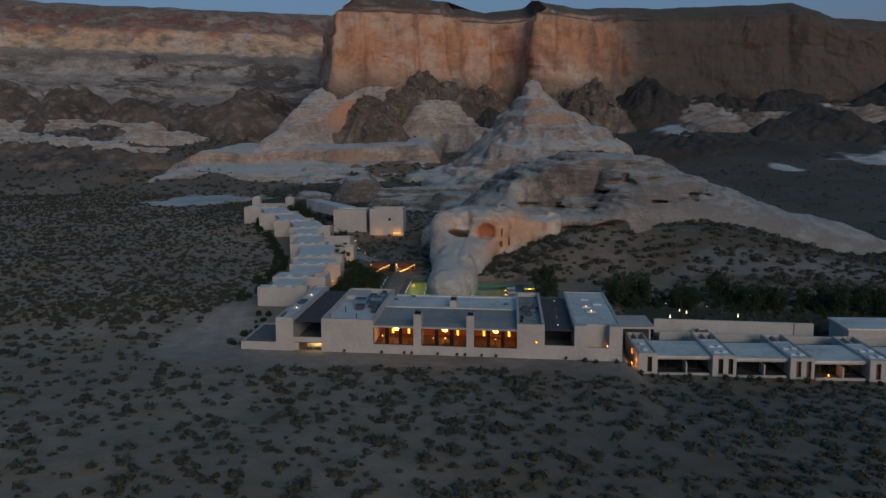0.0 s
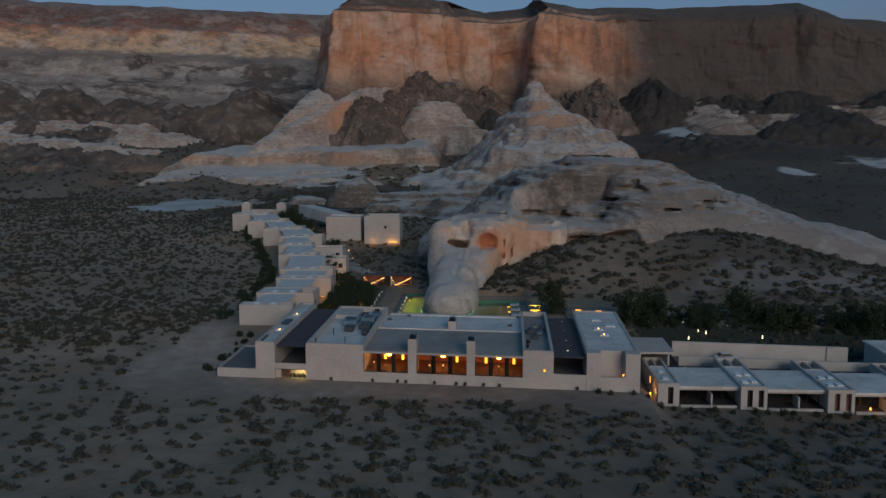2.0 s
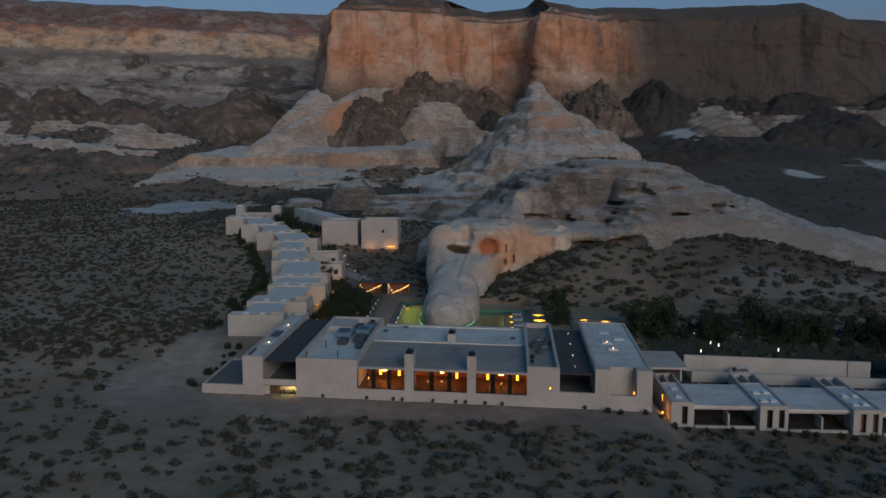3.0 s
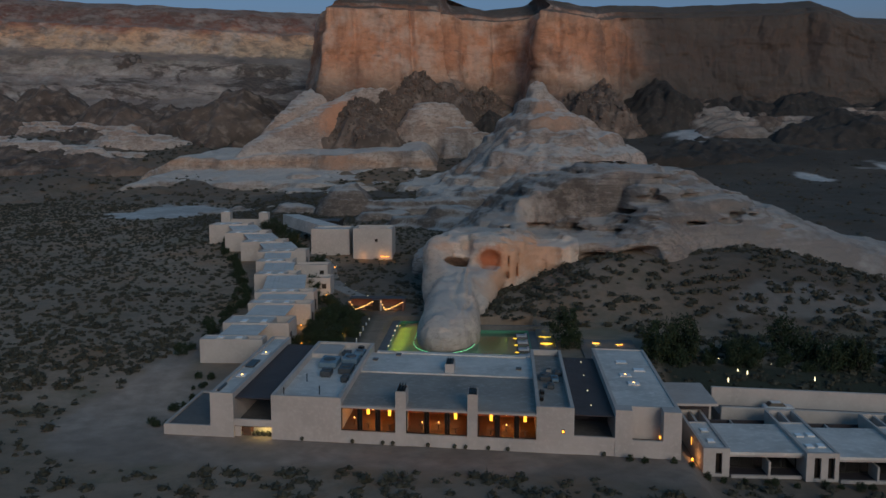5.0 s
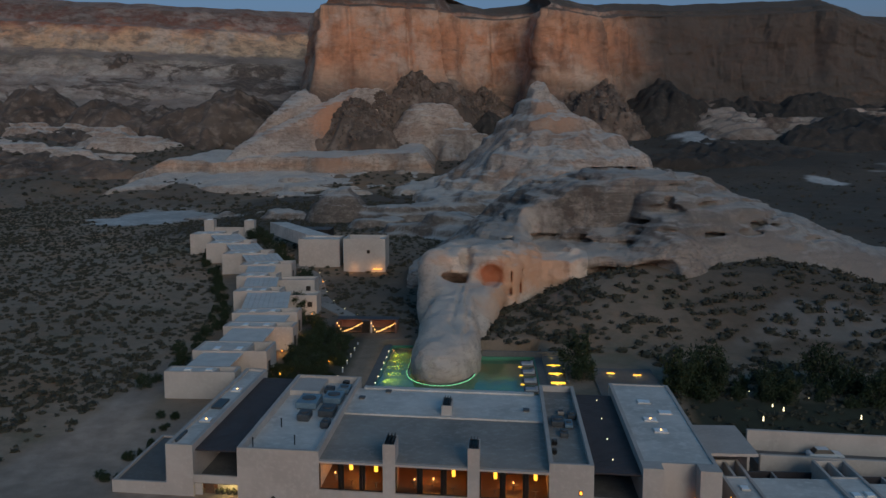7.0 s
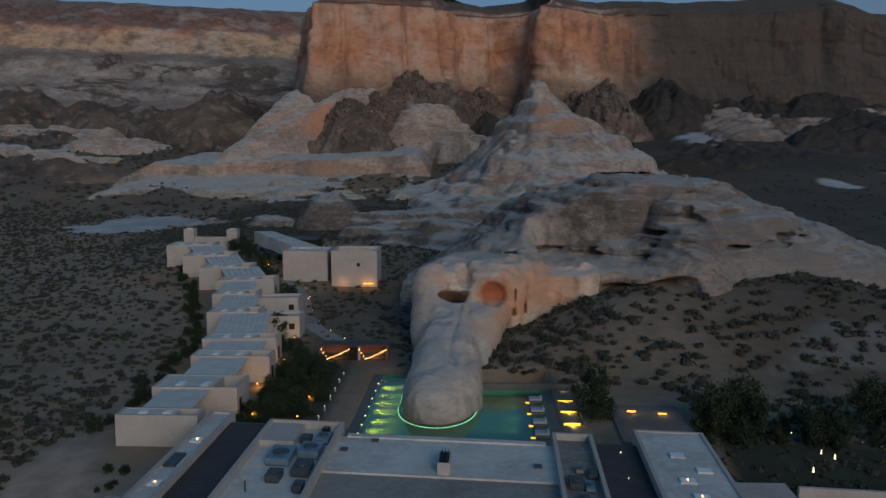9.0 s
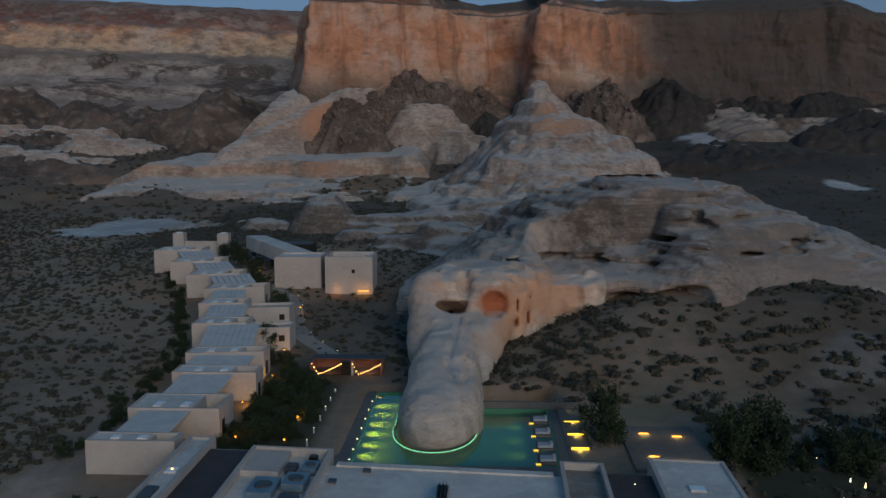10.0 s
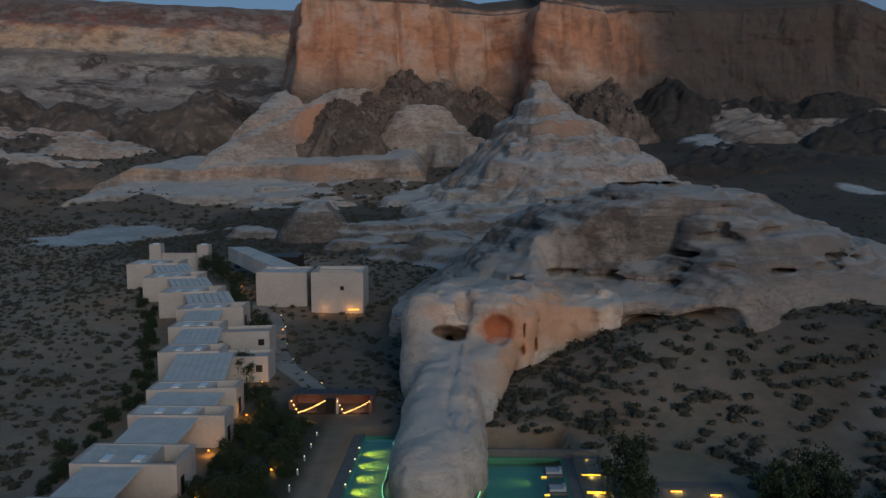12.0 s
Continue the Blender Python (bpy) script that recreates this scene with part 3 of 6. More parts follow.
    return f + calm * (0.04 + 0.12 * step(y, 90, 98)) * value3(x / 12, y / 12, z / 0.7, 67) + 0.4 * high * value3(x / 14, y / 14, z / 0.8, 64) + 0.9 * high * value3(x / 11, y / 11, z / 1.9, 65)


def skin(field, lo, hi, cell):
    """The zero surface of a field over a box, as points and quads."""
    ax = [np.arange(a, b, cell) for a, b in zip(lo, hi)]
    f = field(ax[0][:, None, None] + 0 * ax[1][None, :, None], ax[1][None, :, None] + 0 * ax[0][:, None, None], ax[2][None, None, :])
    n = np.array(f.shape) - 1
    total, count = np.zeros((*n, 3), np.float32), np.zeros(n, np.float32)
    inside = f < 0
    edges = []
    for axis_ in range(3):
        p = [slice(None)] * 3
        q = [slice(None)] * 3
        p[axis_], q[axis_] = slice(0, -1), slice(1, None)
        fa, fb = f[tuple(p)], f[tuple(q)]
        i = np.argwhere(inside[tuple(p)] != inside[tuple(q)])
        va, vb = fa[tuple(i.T)], fb[tuple(i.T)]
        at = i.astype(np.float32)
        at[:, axis_] += va / (va - vb)
        others = [k for k in range(3) if k != axis_]
        for da in (0, -1):
            for db in (0, -1):
                c = i.copy()
                c[:, others[0]] += da
                c[:, others[1]] += db
                ok = (c >= 0).all(1) & (c < n).all(1)
                np.add.at(total, tuple(c[ok].T), at[ok])
                np.add.at(count, tuple(c[ok].T), 1)
        edges.append((axis_, others, i, va < 0))
    index = np.full(n, -1, np.int64)
    has = count > 0
    index[has] = np.arange(has.sum())
    co = total[has] / count[has][:, None] * cell + np.array(lo)
    quads = []
    for axis_, others, i, flip in edges:
        ok = (i[:, others[0]] > 0) & (i[:, others[1]] > 0) & (i[:, others[0]] < n[others[0]]) & (i[:, others[1]] < n[others[1]])
        i, flip = i[ok], flip[ok]
        corner = []
        for da, db in ((0, 0), (-1, 0), (-1, -1), (0, -1)):
            c = i.copy()
            c[:, others[0]] += da
            c[:, others[1]] += db
            corner.append(index[tuple(c.T)])
        k = np.stack(corner, -1)
        if axis_ == 1:
            flip = ~flip
        k[flip] = k[flip][:, ::-1]
        quads.append(k[:, ::-1])
    return co, np.concatenate(quads)


def pieces(name, co, quads, mat, label, cuts, category="rock", group=""):
    """One rock whose named parts are stretches of the same surface; cuts: name, test of a face's middle, own material."""
    mid = co[quads].mean(1)
    ob = thing(name, (float(co[:, 0].mean()), float(co[:, 1].mean()), 0.0), label, category, group)
    local = co - np.array(ob.location)
    free = np.ones(len(quads), bool)
    for piece, test, *own in cuts:
        mine = free & (True if test is None else test(mid))
        free &= ~mine
        if not mine.any():
            continue
        used, at = np.unique(quads[mine], return_inverse=True)
        o = raw(piece, local[used], at.reshape(-1, 4), own or [mat])
        o.parent = ob
    return ob


def grid(gx, gy, gz):
    n = np.arange(gx.size).reshape(gx.shape)
    quads = np.stack([n[:-1, :-1], n[:-1, 1:], n[1:, 1:], n[1:, :-1]], -1).reshape(-1, 4)
    return np.stack([gx, gy, gz], -1).reshape(-1, 3), quads


co, quads = skin(outcrop, (-1.0, 42.6, -1.0), (101.0, 150.0, 31.5), 0.48)
gx, gy = np.meshgrid(axis(-8, 168, -2, 104, 0.7, 1.03), axis(41, 215, 100, 152, 0.7, 1.03))
gz = dome_height(gx, gy) + 0.25 * fbm(gx, gy, 3, 3, 19) * step(np.maximum(gx - 100, gy - 149), 0, 6) - 0.05
back, back_quads = grid(gx, gy, gz)
mid = back[back_quads].mean(1)
back_quads = back_quads[(mid[:, 0] > 99.8) | (mid[:, 1] > 148.8)]
co, quads = np.concatenate([co, back]), np.concatenate([quads, back_quads + len(co)])
pieces("sandstone_outcrop", co, quads, PALE_ROCK, "smooth pale sandstone outcrop with an orange undercut cliff", (("rock_finger", lambda m: (m[:, 1] < 90) & (m[:, 0] < 22), FINGER_ROCK), ("rock_head", lambda m: (m[:, 1] < cliff_line(m[:, 0]) + 5 + 8 * step(m[:, 0], 24, 8)) & (m[:, 0] < 40), FINGER_ROCK), ("dome", None)))


def platform_rock(x, y):
    z = -7 + 0 * x
    for cx, cy, rx, ry, h in ((-37, 256, 15, 15, 15.5), (-14, 252, 24, 16, 13), (4, 262, 26, 22, 13.5), (16, 214, 30, 34, 12.5), (-58, 262, 15, 12, 10), (30, 285, 44, 34, 15), (70, 262, 50, 60, 17), (-8, 214, 14, 12, 9.5), (-20, 232, 16, 12, 10), (-90, 300, 26, 14, 6)):
        r = ((x - cx) / rx) ** 2 + ((y - cy) / ry) ** 2
        z = smax(z, h * (1.15 - r**1.4), 1.8)
    z = z - 2.2 * np.abs(fbm(x, y, 20, 3, 24))
    z = terrace(z + 1.6 * fbm(x, y, 16, 3, 22), 3.0, 0.5)
    return z + 0.6 * fbm(x, y, 5, 4, 21)


gx, gy = np.meshgrid(np.arange(-125, 125, 1.0), np.arange(165, 335, 1.0))
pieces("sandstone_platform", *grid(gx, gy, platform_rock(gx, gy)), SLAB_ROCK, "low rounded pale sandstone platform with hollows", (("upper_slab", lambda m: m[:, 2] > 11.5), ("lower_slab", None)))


def pyramid_rock(x, y):
    dx = np.where(x < 45, (45 - x) * 1.5, (x - 45) * 1.02)
    dy = np.where(y < 402, (402 - y) * 0.82, (y - 402) * 0.9)
    r = (dx**1.6 + dy**1.6) ** (1 / 1.6)
    w = fbm(x, y, 22, 4, 31)
    upper = 65 - 0.68 * r - 1.2 * np.abs(fbm(x, y, 16, 3, 32)) * step(r, 4, 20)
    upper = terrace(upper + 2.6 * w, 9.0, 0.2 + 0.4 * step(w, -0.5, 0.6))
    upper = terrace(upper + 1.6 * fbm(x, y, 12, 3, 34), 1.7, 0.1 + 0.35 * step(fbm(x, y, 20, 2, 37), -0.2, 0.5)) + 0.35 * fbm(x, y, 3, 3, 35)
    lower = 31 - 0.30 * np.hypot((x - 52) * 0.95, (y - 398) * 0.62)
    lower = terrace(lower + 2.4 * w + 2, 6.0, 0.45) - 2 + 0.3 * fbm(x, y, 4, 3, 36)
    z = np.maximum(upper, lower)
    edge = np.hypot((x - 55) / 95, (y - 395) / 108)
    return z + 0.5 * fbm(x, y, 5, 3, 33) - 40 * step(edge, 0.9, 1.15)


gx, gy = np.meshgrid(np.arange(-50, 165, 0.8), np.arange(286, 480, 0.8))
gz = pyramid_rock(gx, gy)
pieces("sandstone_pyramid", *grid(gx, gy, gz), BAND_ROCK, "pyramid-shaped pale banded sandstone butte", (("peak", lambda m: m[:, 2] > 33), ("lower_bench", None)))


def apron_rock(x, y):
    w, f = fbm(x, y, 30, 4, 41), fbm(x, y, 9, 3, 42)
    left = -135 + 0.4 * (y - 440) + 3 * w
    right = np.minimum(-60 - 0.95 * (522 - y), -60 + 0 * y) + 4 * w
    ramp_z = 20 + 0.58 * (y - 440) - 1.3 * np.clip(left - x, 0, 200) - 0.85 * np.clip(x - right, 0, 200) - 1.5 * np.clip(440 - y, 0, 90)
    ramp_z = ramp_z - 3.0 * np.exp(-(((x - right + 14) / 4.0) ** 2)) * step(y, 450, 480)
    ramp_z = terrace(np.minimum(ramp_z, 62 + 0.1 * (y - 500)) + 2.2 * w, 2.2, 0.3 + 0.35 * step(f, -0.3, 0.5)) + 0.5 * fbm(x, y, 4, 3, 43)
    front = 441 + 6 * w + 4 * np.sin(x * 0.11) - 18 * step(-x, 150, 200)
    bench = 21.5 + 0.045 * np.clip(x + 130, 0, 110) + 0.09 * np.clip(y - 440, 0, 60) + 1.0 * w - 40 * step(-x, 165 - 0.25 * (y - 440), 205) - 40 * step(x, -22, 8)
    hollow_ = 7 * np.clip(fbm(x, 0 * y, 21, 2, 48), 0, 1) * step(-x, 130, 110)
    front = front + hollow_
    bench = bench - (6.5 + 0.04 * np.clip(x + 130, 0, 110)) * step(front - y, -0.8, 1.2) - 0.16 * np.clip(front - y, 0, 80) - 30 * step(front - y, 30, 62)
    return smax(ramp_z, bench, 1.0) + 0.7 * f


gx, gy = np.meshgrid(np.arange(-240, 12, 1.0), np.arange(372, 545, 1.0))
gz = apron_rock(gx, gy)
pieces("sandstone_apron", *grid(gx, gy, gz), BAND_ROCK, "pale ledged sandstone apron below the mesa", (("ramp", lambda m: m[:, 2] > 27), ("bench", None)))


def ridged(s, z, size, octaves, seed):
    total, gain = 0, 1.0
    for n in range(octaves):
        total = total + gain * (1 - 2 * np.abs(value(s / size * 2**n + 5.1 * n, z / size * 2**n * 0.22 + n, seed + n)))
        gain *= 0.5
    return total


def mesa(name, plan, levels, mat, label, seed, flute, steps, rise, split, block=0.5, cracks=()):
    """A cliff swept along a plan line; levels: height, set back."""
    plan = np.array(plan, float)
    d = np.r_[0, np.cumsum(np.hypot(*np.diff(plan[:, :2], axis=0).T))]
    s = np.linspace(0, d[-1], steps)
    px, py = np.interp(s, d, plan[:, 0]), np.interp(s, d, plan[:, 1])
    lift = np.interp(s, d, plan[:, 2])
    k = 11
    ker = np.ones(k) / k
    px = np.r_[px[: k // 2], np.convolve(px, ker, "valid"), px[len(px) - (k - 1 - k // 2):]]
    py = np.r_[py[: k // 2], np.convolve(py, ker, "valid"), py[len(py) - (k - 1 - k // 2):]]
    tx, ty = np.gradient(px), np.gradient(py)
    for _ in range(3):
        tx, ty = np.convolve(np.pad(tx, 15, "edge"), np.ones(31) / 31, "valid"), np.convolve(np.pad(ty, 15, "edge"), np.ones(31) / 31, "valid")
    ln = np.hypot(tx, ty)
    nx, ny = -ty / ln, tx / ln
    lv = np.array(levels, float)
    u = np.r_[0, np.cumsum(np.hypot(*np.diff(lv, axis=0).T).clip(0, 40))]
    uu = np.linspace(0, u[-1], rise)
    lz, lb = np.interp(uu, u, lv[:, 0]), np.interp(uu, u, lv[:, 1])
    S, Z = np.meshgrid(s, lz)
    back = np.meshgrid(s, lb)[1]
    steep = np.abs(np.gradient(lz)) / (np.hypot(np.gradient(lz), np.gradient(lb)) + 1e-6)
    mask = (0.3 + 0.7 * steep)[:, None]
    bent = S + 5 * fbm(S, Z, 40, 2, seed + 5) + 0.8 * fbm(S, Z, 5, 2, seed + 6)
    slabs = 0
    for size, tall, gain in ((44, 34, 0.9), (17, 15, 0.55), (7, 7, 0.35)):
        col = np.floor(bent / size)
        shift = tall * (0.5 + 0.5 * lattice(col, 0 * col, seed + 31))
        slabs = slabs + gain * lattice(col, np.floor((Z + shift + 2 * fbm(S, Z, 12, 2, seed + 8)) / tall), seed + 33)
    n = flute * (0.7 * fbm(S, Z * 0.1, 60, 2, seed) - 0.10 * ridged(bent, Z * 1.5, 34, 4, seed + 3) + block * slabs + 0.5 * fbm(bent, Z * 0.7, 14, 5, seed + 9) + 0.10 * fbm(S * 0.6, Z * 1.8, 6, 3, seed + 12))
    for cx_, wide_, deep in cracks:
        n = n + deep * np.exp(-(((px[None, :] - cx_ - 1.5 * fbm(0 * Z, Z, 25, 3, seed + 40)) / wide_) ** 2)) * np.clip((Z - 66) / 12, 0, 1)
    sink = 0.35 * flute * fbm(S, Z, 26, 4, seed + 20)
    Zt = Z + lift[None, :] * np.clip((Z - 60) / 60, 0, 1) + sink * (1 - steep)[:, None] * 0.8
    back = back + n * mask
    wide = np.ones(401) / 401
    sx, sy = np.convolve(np.pad(nx, 200, "edge"), wide, "valid"), np.convolve(np.pad(ny, 200, "edge"), wide, "valid")
    near_, far_ = np.minimum(back, 10), np.maximum(back - 10, 0)
    X, Y = px + nx * near_ + sx * far_, py + ny * near_ + sy * far_
    X[-1], Y[-1] = np.linspace(plan[0, 0], plan[-1, 0], steps), max(plan[:, 1]) + 250
    Zt[-1] = lv[-1, 0]
    ob = thing(name, (float(px[steps // 2]), float(py[steps // 2]), 0.0), label, "mesa")
    cuts = [0] + [int(np.searchsorted(lz, z)) for z in split] + [rise - 1]
    for piece, a, b in zip(("foot_slope", "cliff_face", "cap_slope"), cuts, cuts[1:]):
        o = surface(piece, X[a:b + 1] - ob.location.x, Y[a:b + 1] - ob.location.y, Zt[a:b + 1], [mat])
        o.parent = ob
    return ob


MAIN = [(-150, 860, 8), (-130, 720, 4), (-106, 592, 2), (-90, 518, 0), (-58, 530, 1), (-30, 541, 1), (-9, 549, 0), (0, 574, -2), (28, 590, -2), (49, 586, 0), (54, 549, 2), (80, 548, -2), (104, 566, -4), (112, 582, 0), (182, 600, 2), (262, 590, 4), (300, 596, -8), (420, 620, -10), (640, 660, -8)]
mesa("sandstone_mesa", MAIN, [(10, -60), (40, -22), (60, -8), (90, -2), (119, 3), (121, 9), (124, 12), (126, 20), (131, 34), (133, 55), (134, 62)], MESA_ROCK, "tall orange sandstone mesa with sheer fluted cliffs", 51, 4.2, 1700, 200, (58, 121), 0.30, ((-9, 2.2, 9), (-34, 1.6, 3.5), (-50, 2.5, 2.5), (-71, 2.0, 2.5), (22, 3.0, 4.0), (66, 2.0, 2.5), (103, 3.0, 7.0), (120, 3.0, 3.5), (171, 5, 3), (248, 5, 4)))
LEFT = [(-1500, 640, 26), (-700, 770, 18), (-420, 838, 6), (-240, 872, 0), (-60, 960, -2), (240, 1150, 0)]
mesa("far_mesa", LEFT, [(14, -250), (30, -212), (44, -172), (56, -146), (66, -118), (78, -98), (88, -74), (104, -50), (112, -26), (138, 0), (141, 8), (152, 26), (160, 40), (168, 62), (169, 70)], FAR_ROCK, "long distant mesa with pale and orange banded cliffs", 71, 6.5, 1300, 190, (62, 140), 0.15)


SLOPES = []


def cone(name, cx, cy, rx, ry, h, base, seed, label, mat):
    def height(x, y):
        r = np.hypot((x - cx) / rx, (y - cy) / ry)
        r = np.sqrt(r * r + 0.02) * (1 + 0.30 * fbm(x, y, 0.6 * rx, 4, seed))
        run = np.abs(fbm((x - cx) / (0.3 + r) * 0.5, 0.3 * (y - cy), 9, 3, seed + 4))
        return base + h * (1.05 - r) + 3.2 * run + 0.13 * h * fbm(x, y, 0.45 * rx, 4, seed + 2) + 1.5 * fbm(x, y, 7, 4, seed + 7) - 45 * step(np.hypot((x - cx) / rx, (y - cy) / ry), 1.0, 1.25)
    SLOPES.append(height)
    gx, gy = np.meshgrid(np.linspace(cx - 1.25 * rx, cx + 1.25 * rx, 170), np.linspace(cy - 1.25 * ry, cy + 1.25 * ry, 150))
    return pieces(name, *grid(gx, gy, height(gx, gy)), mat, label, (("scree_crest", lambda m: m[:, 2] > base + 0.55 * h), ("scree_fan", None)), "rock slope", "talus slopes")


TALUS_LABEL = "dark boulder-strewn talus slope below the cliff"
CONES = ((-60, 507, 36, 34, 28, 28), (-30, 531, 50, 21, 47, 32), (-52, 521, 25, 18, 36, 31), (4, 560, 44, 28, 40, 30), (94, 545, 36, 50, 42, 30), (16, 574, 42, 36, 38, 31), (144, 574, 60, 84, 52, 22), (196, 572, 56, 60, 34, 30), (240, 570, 64, 60, 37, 30), (330, 566, 100, 76, 44, 28), (-187, 660, 66, 80, 45, 28), (-350, 670, 60, 70, 46, 28), (-290, 655, 60, 56, 34, 29), (-425, 700, 70, 66, 38, 36), (-262, 716, 80, 44, 18, 40), (-300, 600, 70, 40, 13, 24), (150, 470, 80, 66, 16, 18), (236, 492, 70, 54, 27, 24), (320, 480, 90, 66, 30, 24), (18, 534, 22, 22, 24, 30), (-330, 812, 30, 24, 20, 92), (-235, 470, 60, 40, 9, 13), (-300, 500, 80, 40, 13, 15))
# Right-hand slopes use darker talus; at x = 18 it paints a gap's shadow.
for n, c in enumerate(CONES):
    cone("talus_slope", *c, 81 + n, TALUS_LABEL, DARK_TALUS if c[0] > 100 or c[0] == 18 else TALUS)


def lump(name, cx, cy, rx, ry, top, base, seed, label):
    def height(x, y):
        r = np.hypot((x - cx) / rx, (y - cy) / ry)
        r = r * (1 + 0.22 * fbm(x, y, 0.8 * min(rx, ry) + 6, 4, seed))
        z = base + (top - base) * np.clip(1.05 - r**2.2, -2.5, 1)
        return terrace(z + 2.0 * fbm(x, y, 16, 3, seed), 4.0, 0.6) + 0.9 * fbm(x, y, 6, 4, seed + 1)
    ob = sheet(name, np.arange(cx - 1.5 * rx, cx + 1.5 * rx, 0.9), np.arange(cy - 1.5 * ry, cy + 1.5 * ry, 0.9), height, [BAND_ROCK])
    return tagged(ob, label, "rock")


lump("sandstone_butte", -16, 520, 33, 22, 58, 26, 131, "rounded pale sandstone butte below the cliff")
def ledges(name, x0, x1, y0, y1, rise, amp, size, seed, label, mat, lift=0.1):
    """Long broken pale beds that come out of a slope here and there."""
    def height(x, y):
        wide = 0.22 * (x1 - x0)
        edge = step(x, x0, x0 + wide) * step(x, x1, x1 - wide) * step(y, y0, y0 + 0.5 * wide) * step(y, y1, y1 - 0.5 * wide)
        z = land(x, y) + rise * (y - y0) - 3.5 + amp * (0.8 * fbm(0.45 * x, 1.3 * y, size, 4, seed) + lift)
        return terrace(z + 1.2 * fbm(x, y, 14, 3, seed + 5), 3.4, 0.75) + 0.5 * fbm(x, y, 6, 3, seed + 3) - 30 * (1 - edge)
    ob = sheet(name, np.arange(x0, x1, 1.5), np.arange(y0, y1, 1.2), height, [mat])
    return tagged(ob, label, "rock", "broken ledges")


ledges("sandstone_ledge", 105, 430, 440, 610, 0.12, 11, 24, 151, "broken pale sandstone ledges among dark slopes", FAR_ROCK, 0.0)
ledges("sandstone_ledge", -520, -120, 450, 740, 0.035, 10, 26, 155, "broken pale sandstone ledges below the far mesa", BAND_ROCK)
ledges("sandstone_ledge", -130, 40, 330, 460, 0.02, 7, 22, 159, "low pale sandstone ledges in the valley floor", BAND_ROCK)


def boulders(name, count, seed, label):
    rng = np.random.default_rng(seed)
    bm = bmesh.new()
    bmesh.ops.create_icosphere(bm, subdivisions=1, radius=1)
    base = np.array([v.co[:] for v in bm.verts])
    tri = np.array([[v.index for v in f.verts] for f in bm.faces])
    bm.free()
    heap = np.array(CONES)[rng.integers(0, 6, count)]
    r, a = rng.uniform(0.1, 1.0, count), rng.uniform(3.4, 6.0, count)
    x, y = heap[:, 0] + heap[:, 2] * r * np.cos(a), heap[:, 1] + heap[:, 3] * r * np.sin(a)
    z = np.max([SLOPES[k](x, y) for k in range(6)], 0)
    pts = np.stack([x, y, z + 0.1, rng.exponential(0.45, count) + 0.35], -1)
    shape = base[None] * (1 + rng.uniform(-0.3, 0.3, (count, len(base), 1))) * pts[:, None, 3:4] * rng.uniform(0.6, 1.3, (count, 1, 3))
    co = (shape + pts[:, None, :3]).reshape(-1, 3)
    faces = (tri[None] + (np.arange(count) * len(base))[:, None, None]).reshape(-1, 3)
    return tagged(raw(name, co, faces, [BOULDER], False), label, "boulders", kind="stuff")


boulders("talus_boulders", 3500, 91, "scattered brown and pale boulders on the talus")


# ---- building shapes ----
def slant(u, v):
    """The main building's own axes: u along its front, v into its depth."""
    return 13 + (u - 13) * (1 - 0.00095 * (u - 13)) + 0.02 * v, -0.2 - 0.1 * u + v


def straight(u, v):
    return u, v


def solid(boxes, ax=straight, round_by=0.0):
    """Boxes u0, u1, v0, v1, z0, z1 in one bmesh."""
    bm = bmesh.new()
    for u0, u1, v0, v1, z0, z1 in boxes:
        vs = [bm.verts.new((*ax(u, v), z)) for z in (z0, z1) for v in (v0, v1) for u in (u0, u1)]
        for f in ((0, 2, 3, 1), (4, 5, 7, 6), (0, 1, 5, 4), (1, 3, 7, 5), (3, 2, 6, 7), (2, 0, 4, 6)):
            bm.faces.new([vs[i] for i in f])
    if not round_by and len(boxes) > 1:
        bmesh.ops.remove_doubles(bm, verts=bm.verts, dist=0.001)
    if round_by:
        bmesh.ops.bevel(bm, geom=bm.edges[:], offset=round_by, segments=1, affect="EDGES")
    return bm


def holed(u0, u1, v0, v1, z0, z1, holes):
    """A wall along u with openings (a, b, low, high), as boxes."""
    out, at = [], u0
    for a, b, low, high in sorted(holes):
        if a > at:
            out.append((at, a, v0, v1, z0, z1))
        if low > z0:
            out.append((a, b, v0, v1, z0, low))
        if high < z1:
            out.append((a, b, v0, v1, high, z1))
        at = b
    if at < u1:
        out.append((at, u1, v0, v1, z0, z1))
    return out


def rim(u0, u1, v0, v1, z0, z1, w=0.35):
    """Four walls round a rectangle, butted."""
    return [(u0, u1, v0, v0 + w, z0, z1), (u0, u1, v1 - w, v1, z0, z1), (u0, u0 + w, v0 + w, v1 - w, z0, z1), (u1 - w, u1, v0 + w, v1 - w, z0, z1)]


def ball(at, r, squash=1.0, sub=1):
    bm = bmesh.new()
    bmesh.ops.create_icosphere(bm, subdivisions=sub, radius=r, matrix=Matrix.Translation(at) @ Matrix.Diagonal((1, 1, squash, 1)))
    return bm


def tube(a, b, r0, r1, sides=8):
    bm = bmesh.new()
    d = Vector(b) - Vector(a)
    m = Matrix.Translation((Vector(a) + Vector(b)) / 2) @ d.to_track_quat("Z", "Y").to_matrix().to_4x4()
    bmesh.ops.create_cone(bm, cap_ends=True, segments=sides, radius1=r0, radius2=r1, depth=d.length, matrix=m)
    return bm


